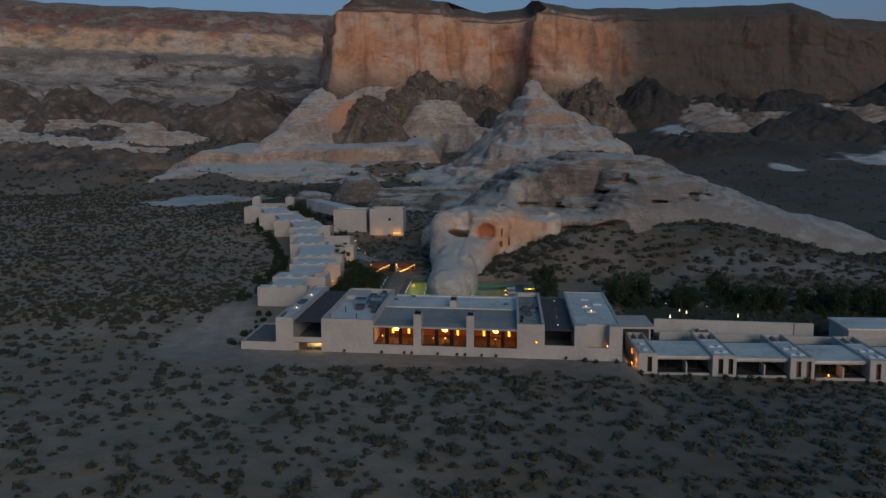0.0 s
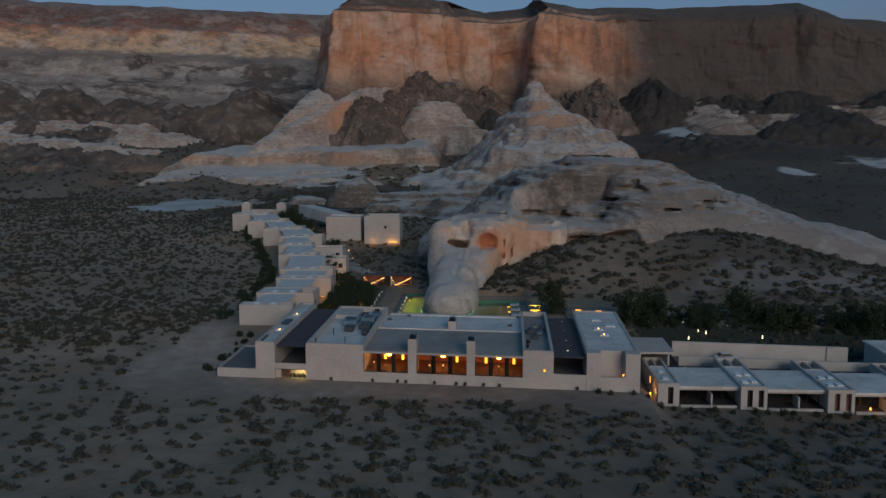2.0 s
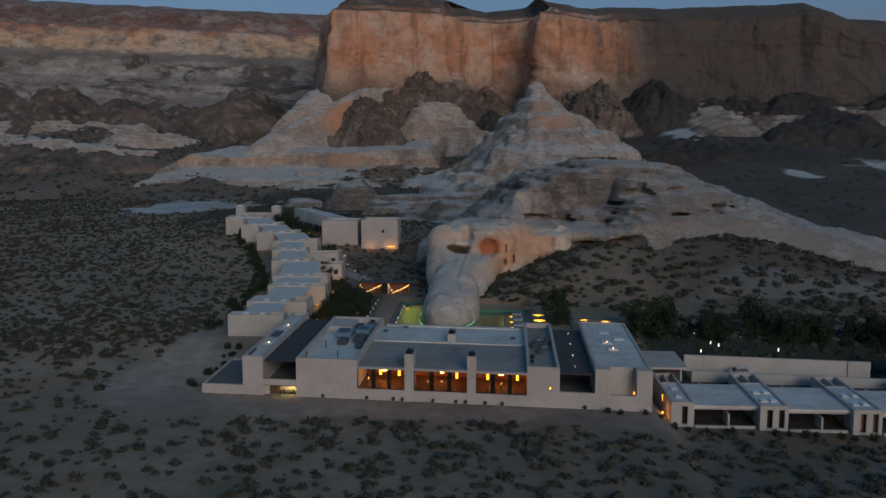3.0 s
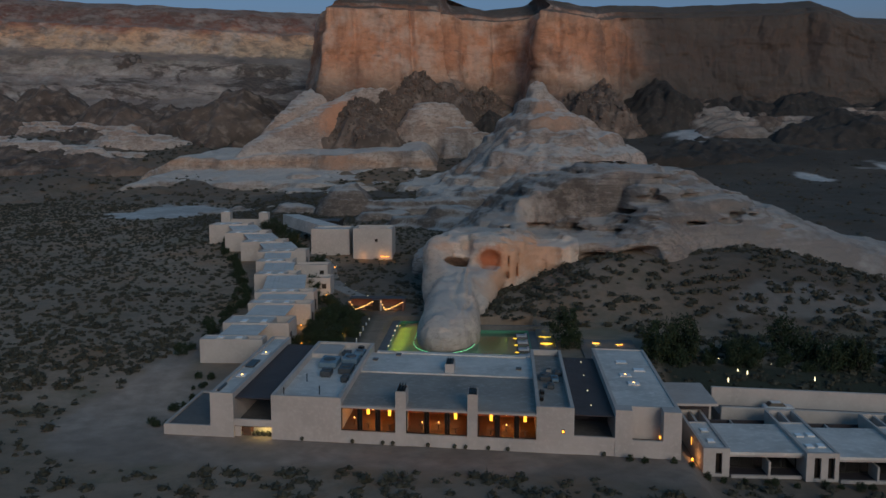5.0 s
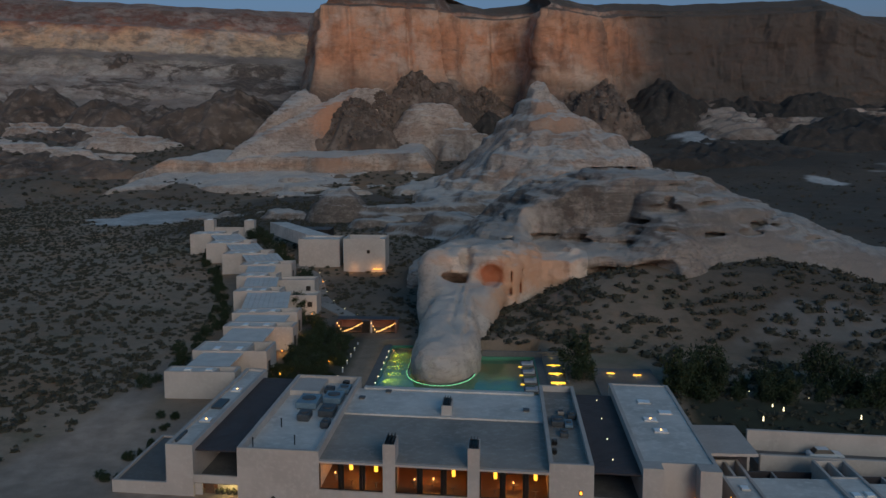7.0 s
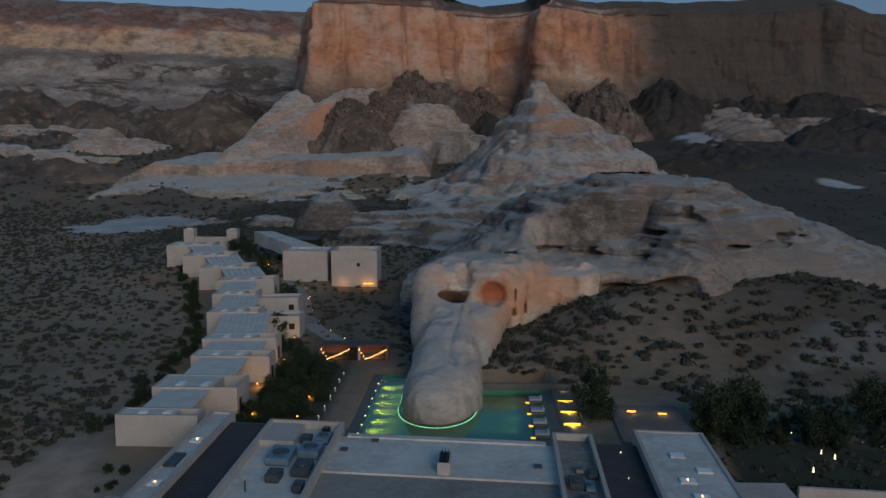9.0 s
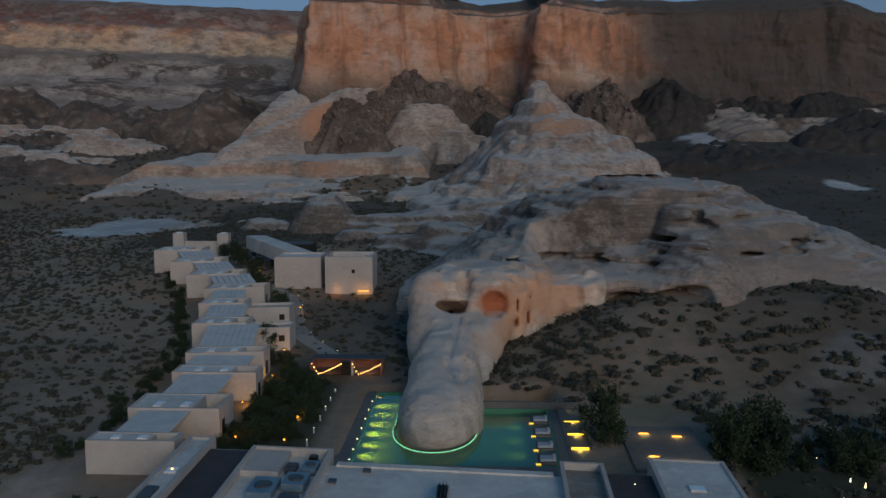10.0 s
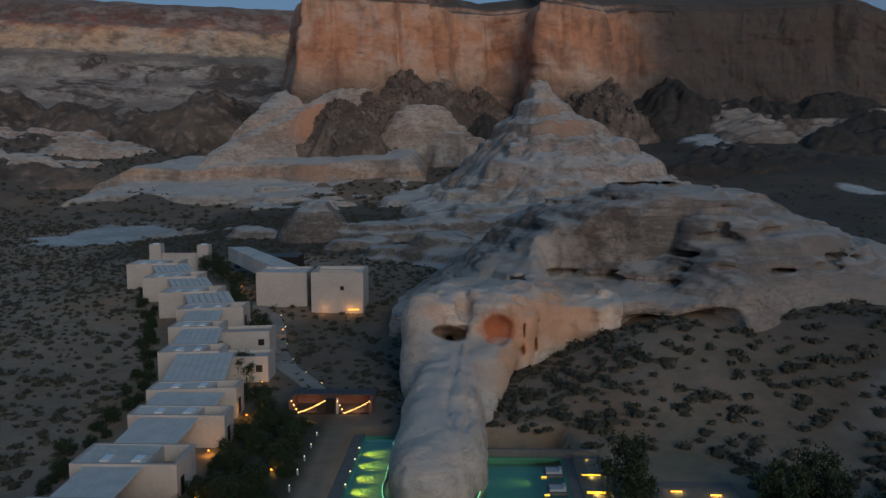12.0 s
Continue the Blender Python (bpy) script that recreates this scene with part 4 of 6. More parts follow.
def lamp(name, kind, at, energy, color, target=None, size=0.3, spot=None):
    d = bpy.data.lights.new(name, kind)
    d.energy, d.color = energy, color
    if kind != "SUN":
        d.shadow_soft_size = size
    if spot:
        d.spot_size, d.spot_blend = radians(spot), 0.8
    ob = new(name, d)
    ob.matrix_world = look(at, target) if target else Matrix.Translation(at)
    return ob


# ---- main pavilion ----
BASE, TOP = -0.6, 5.5
pav = thing("pavilion", (12, -1.4, BASE), "low sand-coloured plaster pavilion with glowing windows and chimneys", "building")


def block(u0, u1, v1, roof_z, roof_mat, holes=(), v0=0.0):
    """One plaster wing: four walls with parapets and a roof deck between them."""
    body = holed(u0, u1, v0, v0 + 0.45, BASE, TOP, holes)
    body += [(u0, u1, v1 - 0.45, v1, BASE, TOP), (u0, u0 + 0.45, v0 + 0.45, v1 - 0.45, BASE, TOP), (u1 - 0.45, u1, v0 + 0.45, v1 - 0.45, BASE, TOP)]
    part("wall", solid(body, slant), PLASTER, pav)
    part("roof", solid([(u0 + 0.45, u1 - 0.45, v0 + 0.45, v1 - 0.45, roof_z - 0.3, roof_z)], slant), roof_mat, pav)


def skylight(u, v, w, d, z, parent, ax=slant, lit=None):
    f = part("skylight", solid(rim(u, u + w, v, v + d, z, z + 0.16, 0.07), ax), PALE_ROOF, parent)
    part("pane", solid([(u + 0.07, u + w - 0.07, v + 0.07, v + d - 0.07, z + 0.08, z + 0.19)], ax), SKYGLASS, f)
    if lit:
        part("lamp", solid([(u + w / 2 - 0.08, u + w / 2 + 0.08, v + d / 2 - 0.08, v + d / 2 + 0.08, z + 0.21, z + 0.3)], ax), lit, f, "small warm roof lamp")


# narrow wing
block(-16.9, -13.9, 34, 5.2, PALE_ROOF)
skylight(-16.0, 9, 1.3, 1.6, 5.2, pav, lit=BULB)
skylight(-16.0, 22.5, 1.3, 1.6, 5.2, pav, lit=BULB)
part("roof_hatch", solid([(-16.2, -15.0, 14.5, 18.5, 5.2, 5.45)], slant), DARKBOX, pav)
part("roof_duct", solid([(-16.35, -16.1, 1.6, 5.2, 5.2, 5.5)], slant), DARKBOX, pav)


def pergola(u0, u1, v0, v1, z, count, mat):
    step_v = (v1 - v0) / count
    for n in range(count):
        v = v0 + n * step_v
        part("slat", solid([(u0, u1, v, v + step_v * 0.62, z - 0.16, z)], slant), mat, pav)


# entrance court: slatted roof, upper balcony, lower lit recess
pergola(-13.9, -9.0, 0.9, 32, 4.75, 78, SLAT)
part("balcony_wall", solid([(-13.9, -9.0, 0.1, 0.45, 1.15, 2.05)], slant), PLASTER, pav)
part("balcony_floor", solid([(-13.9, -9.0, 0.45, 32, 0.95, 1.15)], slant), PAVING, pav)
part("court_wall", solid([(-13.9, -9.0, 32, 32.4, BASE, 4.6)], slant), PLASTER, pav)
part("recess_pier", solid([(-13.9, -13.1, 0.6, 0.9, BASE, 0.95)], slant), PLASTER, pav)
part("recess_wall", solid([(-12.0, -9.0, 2.6, 2.9, BASE, 0.95)], slant), PLASTER, pav)
part("recess_wall", solid([(-13.9, -12.0, 2.6, 2.9, BASE, 0.95)], slant), RUST, pav, "rust-red wall of the lower recess")
part("door", solid([(-13.0, -12.0, 1.2, 1.3, BASE, 0.9)], slant), TIMBER, pav, "rust-brown timber door in the lower recess")
part("recess_lamp", solid([(-10.4, -9.6, 2.45, 2.6, 0.45, 0.65)], slant), SHADE, pav, "glowing yellow wall lamp")
for n in range(7):
    x, y = slant(-11.6 + n * 0.33, 1.3 + 0.4 * (n % 2))
    part("planting", ball((x, y, BASE + 0.3), 0.33, 1.5), SCRUB, pav)
lamp("recess_light", "POINT", (*slant(-10.3, 1.6), 0.6), 110, (1.0, 0.72, 0.25))

# plant wing with sunken roof
block(-9.0, 0.0, 31.7, 4.55, PALE_ROOF)
part("roof_box", solid([(-8.55, -4.6, 24.5, 31.2, 4.55, 5.2)], slant), PLASTER, pav)

# great room: three wide windows between chimney piers
W = ((0.0, 7.0), (8.35, 16.2), (17.5, 25.0))
part("wall", solid(holed(0.0, 25.0, 0, 0.5, BASE, 4.45, [(a, b, 1.15, 4.2) for a, b in W]), slant), PLASTER, pav)
part("wall", solid([(0, 25, 28.5, 29, BASE, 4.45)], slant), PLASTER, pav)
part("roof", solid([(0.0, 25.0, 0.5, 17.0, 4.25, 4.5)], slant), ROOFING, pav)
part("roof", solid([(0.0, 25.0, 17.0, 28.5, 4.3, 4.72)], slant), PALE_ROOF, pav)
part("coping", solid([(0.9, 24.2, 28.1, 29.2, 4.74, 4.95)], slant), PALE_ROOF, pav)
part("floor", solid([(0.0, 25.0, 0.5, 9.6, 0.7, 1.0)], slant), TIMBER, pav)
part("room_wall", solid([(0.0, 25.0, 9.6, 9.9, 1.0, 4.25)], slant), INSIDE, pav)
part("ceiling", solid([(0.0, 25.0, 0.5, 9.6, 4.12, 4.25)], slant), TIMBER, pav)
for a, b in ((7.0, 8.35), (16.2, 17.5)):
    part("room_pier", solid([(a, b, 0.5, 4.0, 1.0, 4.12)], slant), INSIDE, pav)
for a, b in W:
    win = part("window", solid([(a, b, 0.28, 0.36, 1.15, 1.25)], slant), FRAME, pav, "wide dark-framed window glowing amber from inside")
    part("head_rail", solid([(a, b, 0.28, 0.36, 4.1, 4.2)], slant), FRAME, win)
    third = (b - a) / 3
    for n in range(4):
        u = a + third * n
        u0 = max(a, u - 0.06)
        part("mullion", solid([(u0, min(b, u0 + 0.12), 0.26, 0.38, 1.25, 4.1)], slant), FRAME, win)
    for n in range(3):
        ob = part("pane", solid([(a + third * n + 0.08, a + third * (n + 1) - 0.08, 0.31, 0.33, 1.25, 4.1)], slant), GLASS, win)
        ob.visible_shadow = False
    # hangings in the room behind each mullion
    for n in (1, 2):
        u = a + third * n
        part("curtain", solid([(u - 0.32, u + 0.32, 0.6, 0.72, 1.0, 4.1)], slant), FRAME, win, "dark brown curtain")


def chimney(u0, u1, v0, v1, z0, z1):
    c = part("chimney", solid(rim(u0, u1, v0, v1, z0, z1, 0.14), slant), PLASTER, pav)
    part("flue", solid([(u0 + 0.14, u1 - 0.14, v0 + 0.14, v1 - 0.14, z0, z1 - 0.12)], slant), FRAME, c, "dark block filling the flue opening")
    for k in range(3):
        u = u0 + 0.28 + k * (u1 - u0 - 0.62) / 2
        part("cowl", solid([(u, u + 0.06, v0 + 0.2, v1 - 0.2, z1 - 0.12, z1 + 0.34)], slant), FRAME, c, "dark metal fin on the flue")


chimney(7.0, 8.35, -0.12, 3.3, BASE, 6.7)
chimney(16.2, 17.5, -0.12, 3.3, BASE, 6.7)
chimney(12.2, 13.5, 17.6, 21.4, 4.4, 6.0)
for n, (u, d) in enumerate(((1.2, 3.4), (3.2, 2.2), (6.0, 2.0), (10.2, 2.6), (12.3, 3.0), (14.6, 1.8), (19.2, 1.8), (21.2, 3.2), (23.6, 2.0))):
    x, y = slant(u, d)
    table = thing("round_table", (x, y, 1.0), "small round dark wooden table inside the lit room", "table", "tables in the great room")
    part("tabletop", tube((x, y, 1.7), (x, y, 1.75), 0.55, 0.55, 12), TIMBER, table)
    part("pedestal", tube((x, y, 1.0), (x, y, 1.7), 0.1, 0.06), TIMBER, table)
    if n in (1, 2, 5, 6, 8):
        lamp_z = 3.4
        hang = thing("pendant_lamp", (x, y, 4.12), "glowing yellow pendant lamp in the great room", "lamp", "pendant lamps")
        part("cord", tube((x, y, lamp_z + 0.3), (x, y, 4.12), 0.02, 0.02, 5), FRAME, hang)
        part("shade", tube((x, y, lamp_z - 0.55), (x, y, lamp_z + 0.3), 0.21, 0.21, 10), SHADE, hang)
    else:
        tl = thing("table_lamp", (x, y, 1.75), "small glowing candle lamp on a table", "lamp", "table lamps")
        part("base", tube((x, y, 1.75), (x, y, 1.85), 0.06, 0.04, 6), FRAME, tl)
        part("shade", tube((x, y, 1.85), (x, y, 2.05), 0.07, 0.05, 6), BULB, tl)
for u in (3.5, 12.2, 21.2):
    lamp("room_light", "POINT", (*slant(u, 4.5), 3.3), 240, (1.0, 0.33, 0.05), size=0.5)

# narrow plant wing with a wall lantern
block(25.0, 29.8, 31.2, 4.7, ROOFING)
niche = part("wall_lamp", solid([(28.2, 28.6, -0.1, 0.0, 2.2, 2.7)], slant), FRAME, pav, "amber wall lantern")
part("lamp_glass", solid([(28.26, 28.54, -0.13, -0.1, 2.28, 2.62)], slant), WARM, niche)

# slatted court
pergola(29.8, 35.0, 0.9, 31, 4.45, 76, SLAT)
part("balcony_wall", solid([(29.8, 35.0, 0.1, 0.5, BASE, 1.9)], slant), PLASTER, pav)
part("balcony_floor", solid([(29.8, 35.0, 0.5, 31, 1.0, 1.2)], slant), PAVING, pav)
part("court_wall", solid([(29.8, 35.0, 9, 9.4, 1.2, 4.2)], slant), SLAT, pav)
for v in (5, 12, 20, 28):
    part("court_lamp", solid([(32.2 + 0.02 * v, 32.3 + 0.02 * v, v, v + 0.1, 4.47, 4.55)], slant), WHITE_BULB, pav, "tiny white lamp on the slats")

# end wing with a cut-out roof terrace
body = [(35.0, 37.2, 0, 2.4, BASE, TOP), (41.1, 43.4, 0, 2.4, BASE, TOP), (37.2, 41.1, 0, 0.4, BASE, 1.75), (37.2, 41.1, 2.4, 2.8, BASE, 5.35)]
body += [(35.0, 35.45, 2.4, 33.2, BASE, TOP), (42.95, 43.4, 2.4, 33.2, BASE, TOP), (35.0, 43.4, 33.2, 33.6, BASE, TOP)]
part("wall", solid(body, slant), PLASTER, pav)
part("roof", solid([(35.45, 42.95, 2.8, 33.2, 5.05, 5.35)], slant), PALE_ROOF, pav)
part("terrace_floor", solid([(37.2, 41.1, 0.4, 2.4, 1.0, 1.2)], slant), FRAME, pav)
part("wall_lamp", solid([(40.85, 41.05, 1.6, 1.8, 1.6, 1.9)], slant), WARM, pav, "amber lamp in the roof terrace")
for u, v, lit in ((38.2, 12.5, BULB), (37.6, 16.8, BULB), (40.0, 20.0, None), (37.9, 24.4, None)):
    skylight(u, v, 1.7, 1.5, 5.35, pav, lit=lit)

# low terrace beside the building
part("terrace_wall", solid(rim(-23.0, -16.9, 0, 16, BASE, 1.0), slant), PLASTER, pav)
part("terrace_deck", solid([(-22.65, -17.25, 0.35, 15.65, BASE, 0.75)], slant), PAVING, pav)
# drain spouts along the foot of the front
for u in (-5.0, 1.5, 5.4, 6.7, 11.2, 14.6, 16.0, 18.9, 21.4, 33.6):
    x, y = slant(u, -0.35)
    b = thing("boxwood", (x, y, BASE), "small dark clipped shrub at the wall foot", "shrub", "shrubs along the front")
    part("foliage", ball((x, y, BASE + 0.55), 0.3, 1.1), SCRUB, b)


# roof plant
def roof_unit(u, v, w, d, z, h, mat, label):
    x, y = slant(u, v)
    ob = thing("roof_unit", (x, y, z), label, "roof equipment", "roof equipment")
    part("housing", solid([(u, u + w, v, v + d, z + 0.12, z + h)], slant, 0.05), mat, ob)
    part("plinth", solid([(u + 0.1, u + w - 0.1, v + 0.1, v + d - 0.1, z, z + 0.12)], slant), DARKBOX, ob)
    cx, cy = slant(u + w / 2, v + d / 2)
    part("fan", tube((cx, cy, z + h), (cx, cy, z + h + 0.14), min(w, d) * 0.36, min(w, d) * 0.36, 12), DARKBOX, ob)


for u, v, w, d, h, m in ((-6.4, 18.0, 2.6, 4.5, 0.9, BLUEBOX), (-3.4, 20.5, 2.3, 3.6, 0.95, BLUEBOX), (-3.0, 15.0, 1.9, 3.5, 0.85, DARKBOX), (-5.2, 13.0, 1.5, 2.4, 0.9, DARKBOX), (-2.4, 25.5, 1.6, 2.6, 0.8, BLUEBOX), (-1.9, 10.6, 1.0, 2.0, 0.8, DARKBOX), (-4.2, 25.5, 1.2, 2.0, 0.7, DARKBOX), (-2.2, 28.6, 0.9, 1.1, 0.9, FRAME)):
    roof_unit(u, v, w, d, 4.55, h, m, "boxy roof air-handling unit with a round fan")
for u, v, w, d, h, m in ((26.0, 15.0, 1.5, 2.6, 0.7, DARKBOX), (28.2, 18.2, 1.0, 2.0, 0.6, DARKBOX), (27.0, 19.6, 0.8, 1.3, 0.5, ROOFING), (26.8, 11.0, 1.0, 1.8, 0.6, DARKBOX), (25.7, 8.0, 0.6, 1.2, 0.5, FRAME), (25.6, 5.0, 0.5, 1.0, 0.5, FRAME), (27.6, 14.5, 1.0, 2.4, 0.5, BLUEBOX)):
    roof_unit(u, v, w, d, 4.7, h, m, "grey roof ventilation unit")
for u, v in ((-3.6, 4.5), (-8.0, 3.0), (-6.5, 10.5)):
    x, y = slant(u, v)
    vent = thing("vent_pipe", (x, y, 4.55), "thin dark roof vent pipe", "pipe", "vent pipes")
    part("pipe", tube((x, y, 4.55), (x, y, 5.6), 0.07, 0.07, 8), FRAME, vent)
    part("cap", tube((x, y, 5.6), (x, y, 5.75), 0.13, 0.04, 8), FRAME, vent)
for u, v in ((0.9, 23.0), (22.6, 20.5), (4.0, 26.5)):
    x, y = slant(u, v)
    vent = thing("roof_vent", (x, y, 4.72), "small dark square roof vent", "vent", "roof vents")
    part("hood", solid([(u, u + 0.8, v, v + 0.9, 4.85, 5.05)], slant), DARKBOX, vent)
    part("curb", solid([(u + 0.1, u + 0.7, v + 0.1, v + 0.8, 4.72, 4.85)], slant), ROOFING, vent)
# ---- guest suites beside the pavilion ----
def suite_parts(ob, x0, y0, z0, slots=2, mid=8.2, deep=17.5, wide=3.9):
    """A suite: a tall spine with two slot doors, a lower flat roof over a glazed front, and a back court."""
    f, h = y0, z0 + 3.6
    gaps = [(x0 + 0.95, x0 + 1.75, z0 + 0.35, z0 + 3.0), (x0 + 2.6, x0 + 3.4, z0 + 0.35, z0 + 3.0)][:slots] if wide > 3.5 else [(x0 + 1.5, x0 + 2.3, z0 + 0.35, z0 + 3.0)]
    body = holed(x0, x0 + wide, f, f + 0.4, z0, h, gaps)
    body += [(x0, x0 + 0.35, f + 0.4, f + deep, z0, h), (x0 + wide - 0.35, x0 + wide, f + 0.4, f + deep, z0, h), (x0 + 0.35, x0 + wide - 0.35, f + deep - 0.35, f + deep, z0, h)]
    part("wall", solid(body), PLASTER, ob)
    part("roof", solid([(x0 + 0.35, x0 + wide - 0.35, f + 0.4, f + deep - 5.6, h - 0.45, h - 0.2)]), PALE_ROOF, ob)
    part("well_floor", solid([(x0 + 0.35, x0 + wide - 0.35, f + deep - 5.6, f + deep - 0.35, h - 2.2, h - 2.0)]), RUST, ob, "rust-red floor of an open shaft")
    part("well_wall", solid([(x0 + wide / 2 - 0.15, x0 + wide / 2 + 0.15, f + deep - 5.3, f + deep - 0.35, h - 2.0, h - 0.15), (x0 + 0.35, x0 + wide - 0.35, f + deep - 5.6, f + deep - 5.3, h - 2.0, h - 0.1)]), PLASTER, ob)
    for a, b, lo, hi in gaps:
        part("slot_door", solid([(a, b, f + 0.7, f + 0.8, lo, hi)]), RUST if x0 > 65 else FRAME, ob, "tall narrow slot door")
    for u, v in ((0.75, 2.4), (2.2, 2.6), (0.8, 6.6), (2.3, 6.8)) if wide > 3.5 else ((1.1, 2.6), (1.2, 6.8)):
        skylight(x0 + u, f + v, 0.95, 1.3, h - 0.2, ob, straight)
    if not mid:
        return
    m0, m1 = x0 + wide, x0 + wide + mid
    part("canopy", solid([(m0, m1, f - 0.1, f + 11.4, h - 0.75, h - 0.4)]), PALE_ROOF, ob)
    part("beam", solid([(m0, m1, f + 0.1, f + 0.4, h - 1.05, h - 0.75)]), PLASTER, ob)
    win = part("window", solid([(m0, m1, f + 2.6, f + 2.72, h - 1.0, h - 0.8), (m0, m1, f + 2.6, f + 2.72, z0 + 0.3, z0 + 0.4)]), FRAME, ob)
    for n in range(6):
        u = m0 + (m1 - m0 - 0.08) * n / 5
        part("mullion", solid([(u, u + 0.08, f + 2.6, f + 2.72, z0 + 0.4, h - 1.0)]), FRAME, win)
    pane = part("pane", solid([(m0, m1, f + 2.65, f + 2.67, z0 + 0.4, h - 1.0)]), GLASS, win)
    pane.visible_shadow = False
    # Room and patio take a near-black colour for their shade under the canopy.
    part("room", solid([(m0, m1, f + 9.0, f + 9.3, z0, h - 0.75), (m0, m1, f + 2.8, f + 9.0, z0, z0 + 0.3)]), SLAT, ob)
    part("divider", solid([(m0 + mid * 0.52, m0 + mid * 0.52 + 0.25, f - 0.4, f + 2.4, z0, z0 + 2.1)]), PLASTER, ob)
    part("plinth", solid([(m0 + 0.2, m1 - 0.2, f - 0.3, f + 0.1, z0 - 0.1, z0 + 0.32)]), PLASTER, ob)
    part("patio", solid([(m0, m1, f + 0.1, f + 2.6, z0 - 0.1, z0 + 0.3)]), SLAT, ob, "patio floor, its shade under the canopy put into the colour")
    part("court_wall", solid([(m0 + mid * 0.45, m0 + mid * 0.45 + 0.25, f + 11.4, f + 16.5, z0, h - 1.5)]), PLASTER, ob)
    # The court's dark look is put into its back wall and floor colours.
    part("dark_back_wall", solid([(m0, m1, f + 16.5, f + 16.7, z0, h - 1.5)]), SLAT, ob, "dark back wall of the court")
    part("court_floor", solid([(m0, m1, f + 11.4, f + 16.5, z0 - 0.1, z0 + 0.1)]), FRAME, ob)


SUITE = "flat-roofed plaster guest suite with slot doors and skylights"
for n, x0 in enumerate((45.3, 57.4, 69.8, 82.2, 94.6)):
    y0 = -4.4 - 0.1 * (x0 - 45.8)
    z0 = -2.55
    ob = thing("guest_suite", (x0, y0, z0), SUITE, "house", "suites beside the pavilion")
    wide = 3.2 if n == 0 else 3.9
    suite_parts(ob, x0, y0, z0, wide=wide, mid=(12.1 if n == 0 else 12.4) - wide, deep=16.4 if n == 0 else 18)
# warm hearths on two patios, and the lit passage beside the pavilion
for x, y, z, e in ((76.3, -6.0, -2.2, 30), (44.6, -1.5, -1.6, 40)):
    ob = thing("path_lantern", (x, y, z), "small glowing amber lantern on the paving", "lantern", "amber lanterns")
    part("base", solid([(x - 0.12, x + 0.12, y - 0.12, y + 0.12, z - 0.3, z)]), FRAME, ob)
    part("light", solid([(x - 0.09, x + 0.09, y - 0.09, y + 0.09, z, z + 0.35)]), WARM, ob)
    lamp("lantern_light", "POINT", (x, y - 0.3, z + 0.5), e, (1.0, 0.42, 0.12), size=0.15)
torch = thing("wall_torch", (45.0, 1.2, -0.4), "tall thin glowing wall torch", "lamp")
part("torch_body", solid([(44.97, 45.05, 1.2, 1.28, -0.4, 0.6)]), WARM, torch)

link = thing("link_building", (47.5, 13, -1.5), "low flat-roofed plaster link building beside the garden wall", "building")
part("wall", solid([(43.6, 44.0, 10.8, 21.0, -2.6, 2.0), (44.0, 50.2, 20.6, 21.0, -2.6, 2.0), (49.8, 50.2, 13.0, 20.6, -2.6, 2.0)]), PLASTER, link)
part("roof", solid([(43.6, 50.5, 10.4, 21.4, 2.0, 2.35)]), PLASTER, link)
# Dark sheet stands in for the shaded opening under the roof.
part("screen", solid([(44.0, 49.8, 12.6, 12.8, -2.6, 2.0)]), SLAT, link, "plain dark sheet for the shade under the roof")
garden_wall = thing("garden_wall", (66, 21.5, -2.5), "long sand-coloured plaster garden wall", "wall", "garden walls")


def drift(u, v):
    return u, v - 0.12 * (u - 50)


part("wall", solid([(52.4, 82.0, 22.6, 23.2, -2.6, 1.5)], drift, 0.05), PLASTER, garden_wall)
part("end_pier", solid([(78.4, 79.4, 22.3, 22.6, -2.6, 1.5)], drift), PLASTER, garden_wall)
low_wall = thing("garden_wall", (66, 16, -2.5), "lower plaster garden wall behind the suites", "wall", "garden walls")
part("wall", solid([(52.4, 97.0, 16.4, 17.0, -2.6, 0.3)], drift, 0.05), PLASTER, low_wall)
lower = thing("garden_terrace", (66, 19, -2.5), "narrow paved strip between two garden walls", "terrace")
part("slab", solid([(52.4, 82.0, 17.0, 22.6, -2.6, -1.2)], drift), PAVING, lower)
# silver car parked on the drive between the garden walls
car = thing("parked_car", (61.4, 19.0, -1.2), "small silver car parked between the garden walls", "car")
SILVER = worn("silver_car_paint", (0.7, 0.72, 0.75), (0.66, 0.68, 0.7), (0.74, 0.76, 0.78), 0.3, 0.8, 6.0, 0.02, 0.1)
bm = bmesh.new()
outline = ((-2.15, 0.3), (-2.2, 0.75), (-2.05, 0.95), (-1.2, 1.0), (1.0, 1.0), (2.0, 0.85), (2.2, 0.65), (2.15, 0.3))
near_, far_ = ([bm.verts.new((61.4 + x, 19.0 + side, -1.2 + z)) for x, z in outline] for side in (-0.88, 0.88))
bm.faces.new(near_)
bm.faces.new(far_[::-1])
for k in range(len(outline)):
    q = (k + 1) % len(outline)
    bm.faces.new((near_[q], near_[k], far_[k], far_[q]))
part("body", bm, SILVER, car)
bm = bmesh.new()
cabin = [bm.verts.new((61.4 + x, 19.0 + y, -1.2 + z)) for z, xa, xb, w in ((1.0, -1.7, 0.95, 0.8), (1.46, -1.2, 0.25, 0.64)) for x, y in ((xa, -w), (xb, -w), (xb, w), (xa, w))]
for f in ((0, 1, 5, 4), (1, 2, 6, 5), (2, 3, 7, 6), (3, 0, 4, 7)):
    bm.faces.new([cabin[i] for i in f])
part("windows", bm, FRAME, car, "dark car windows")
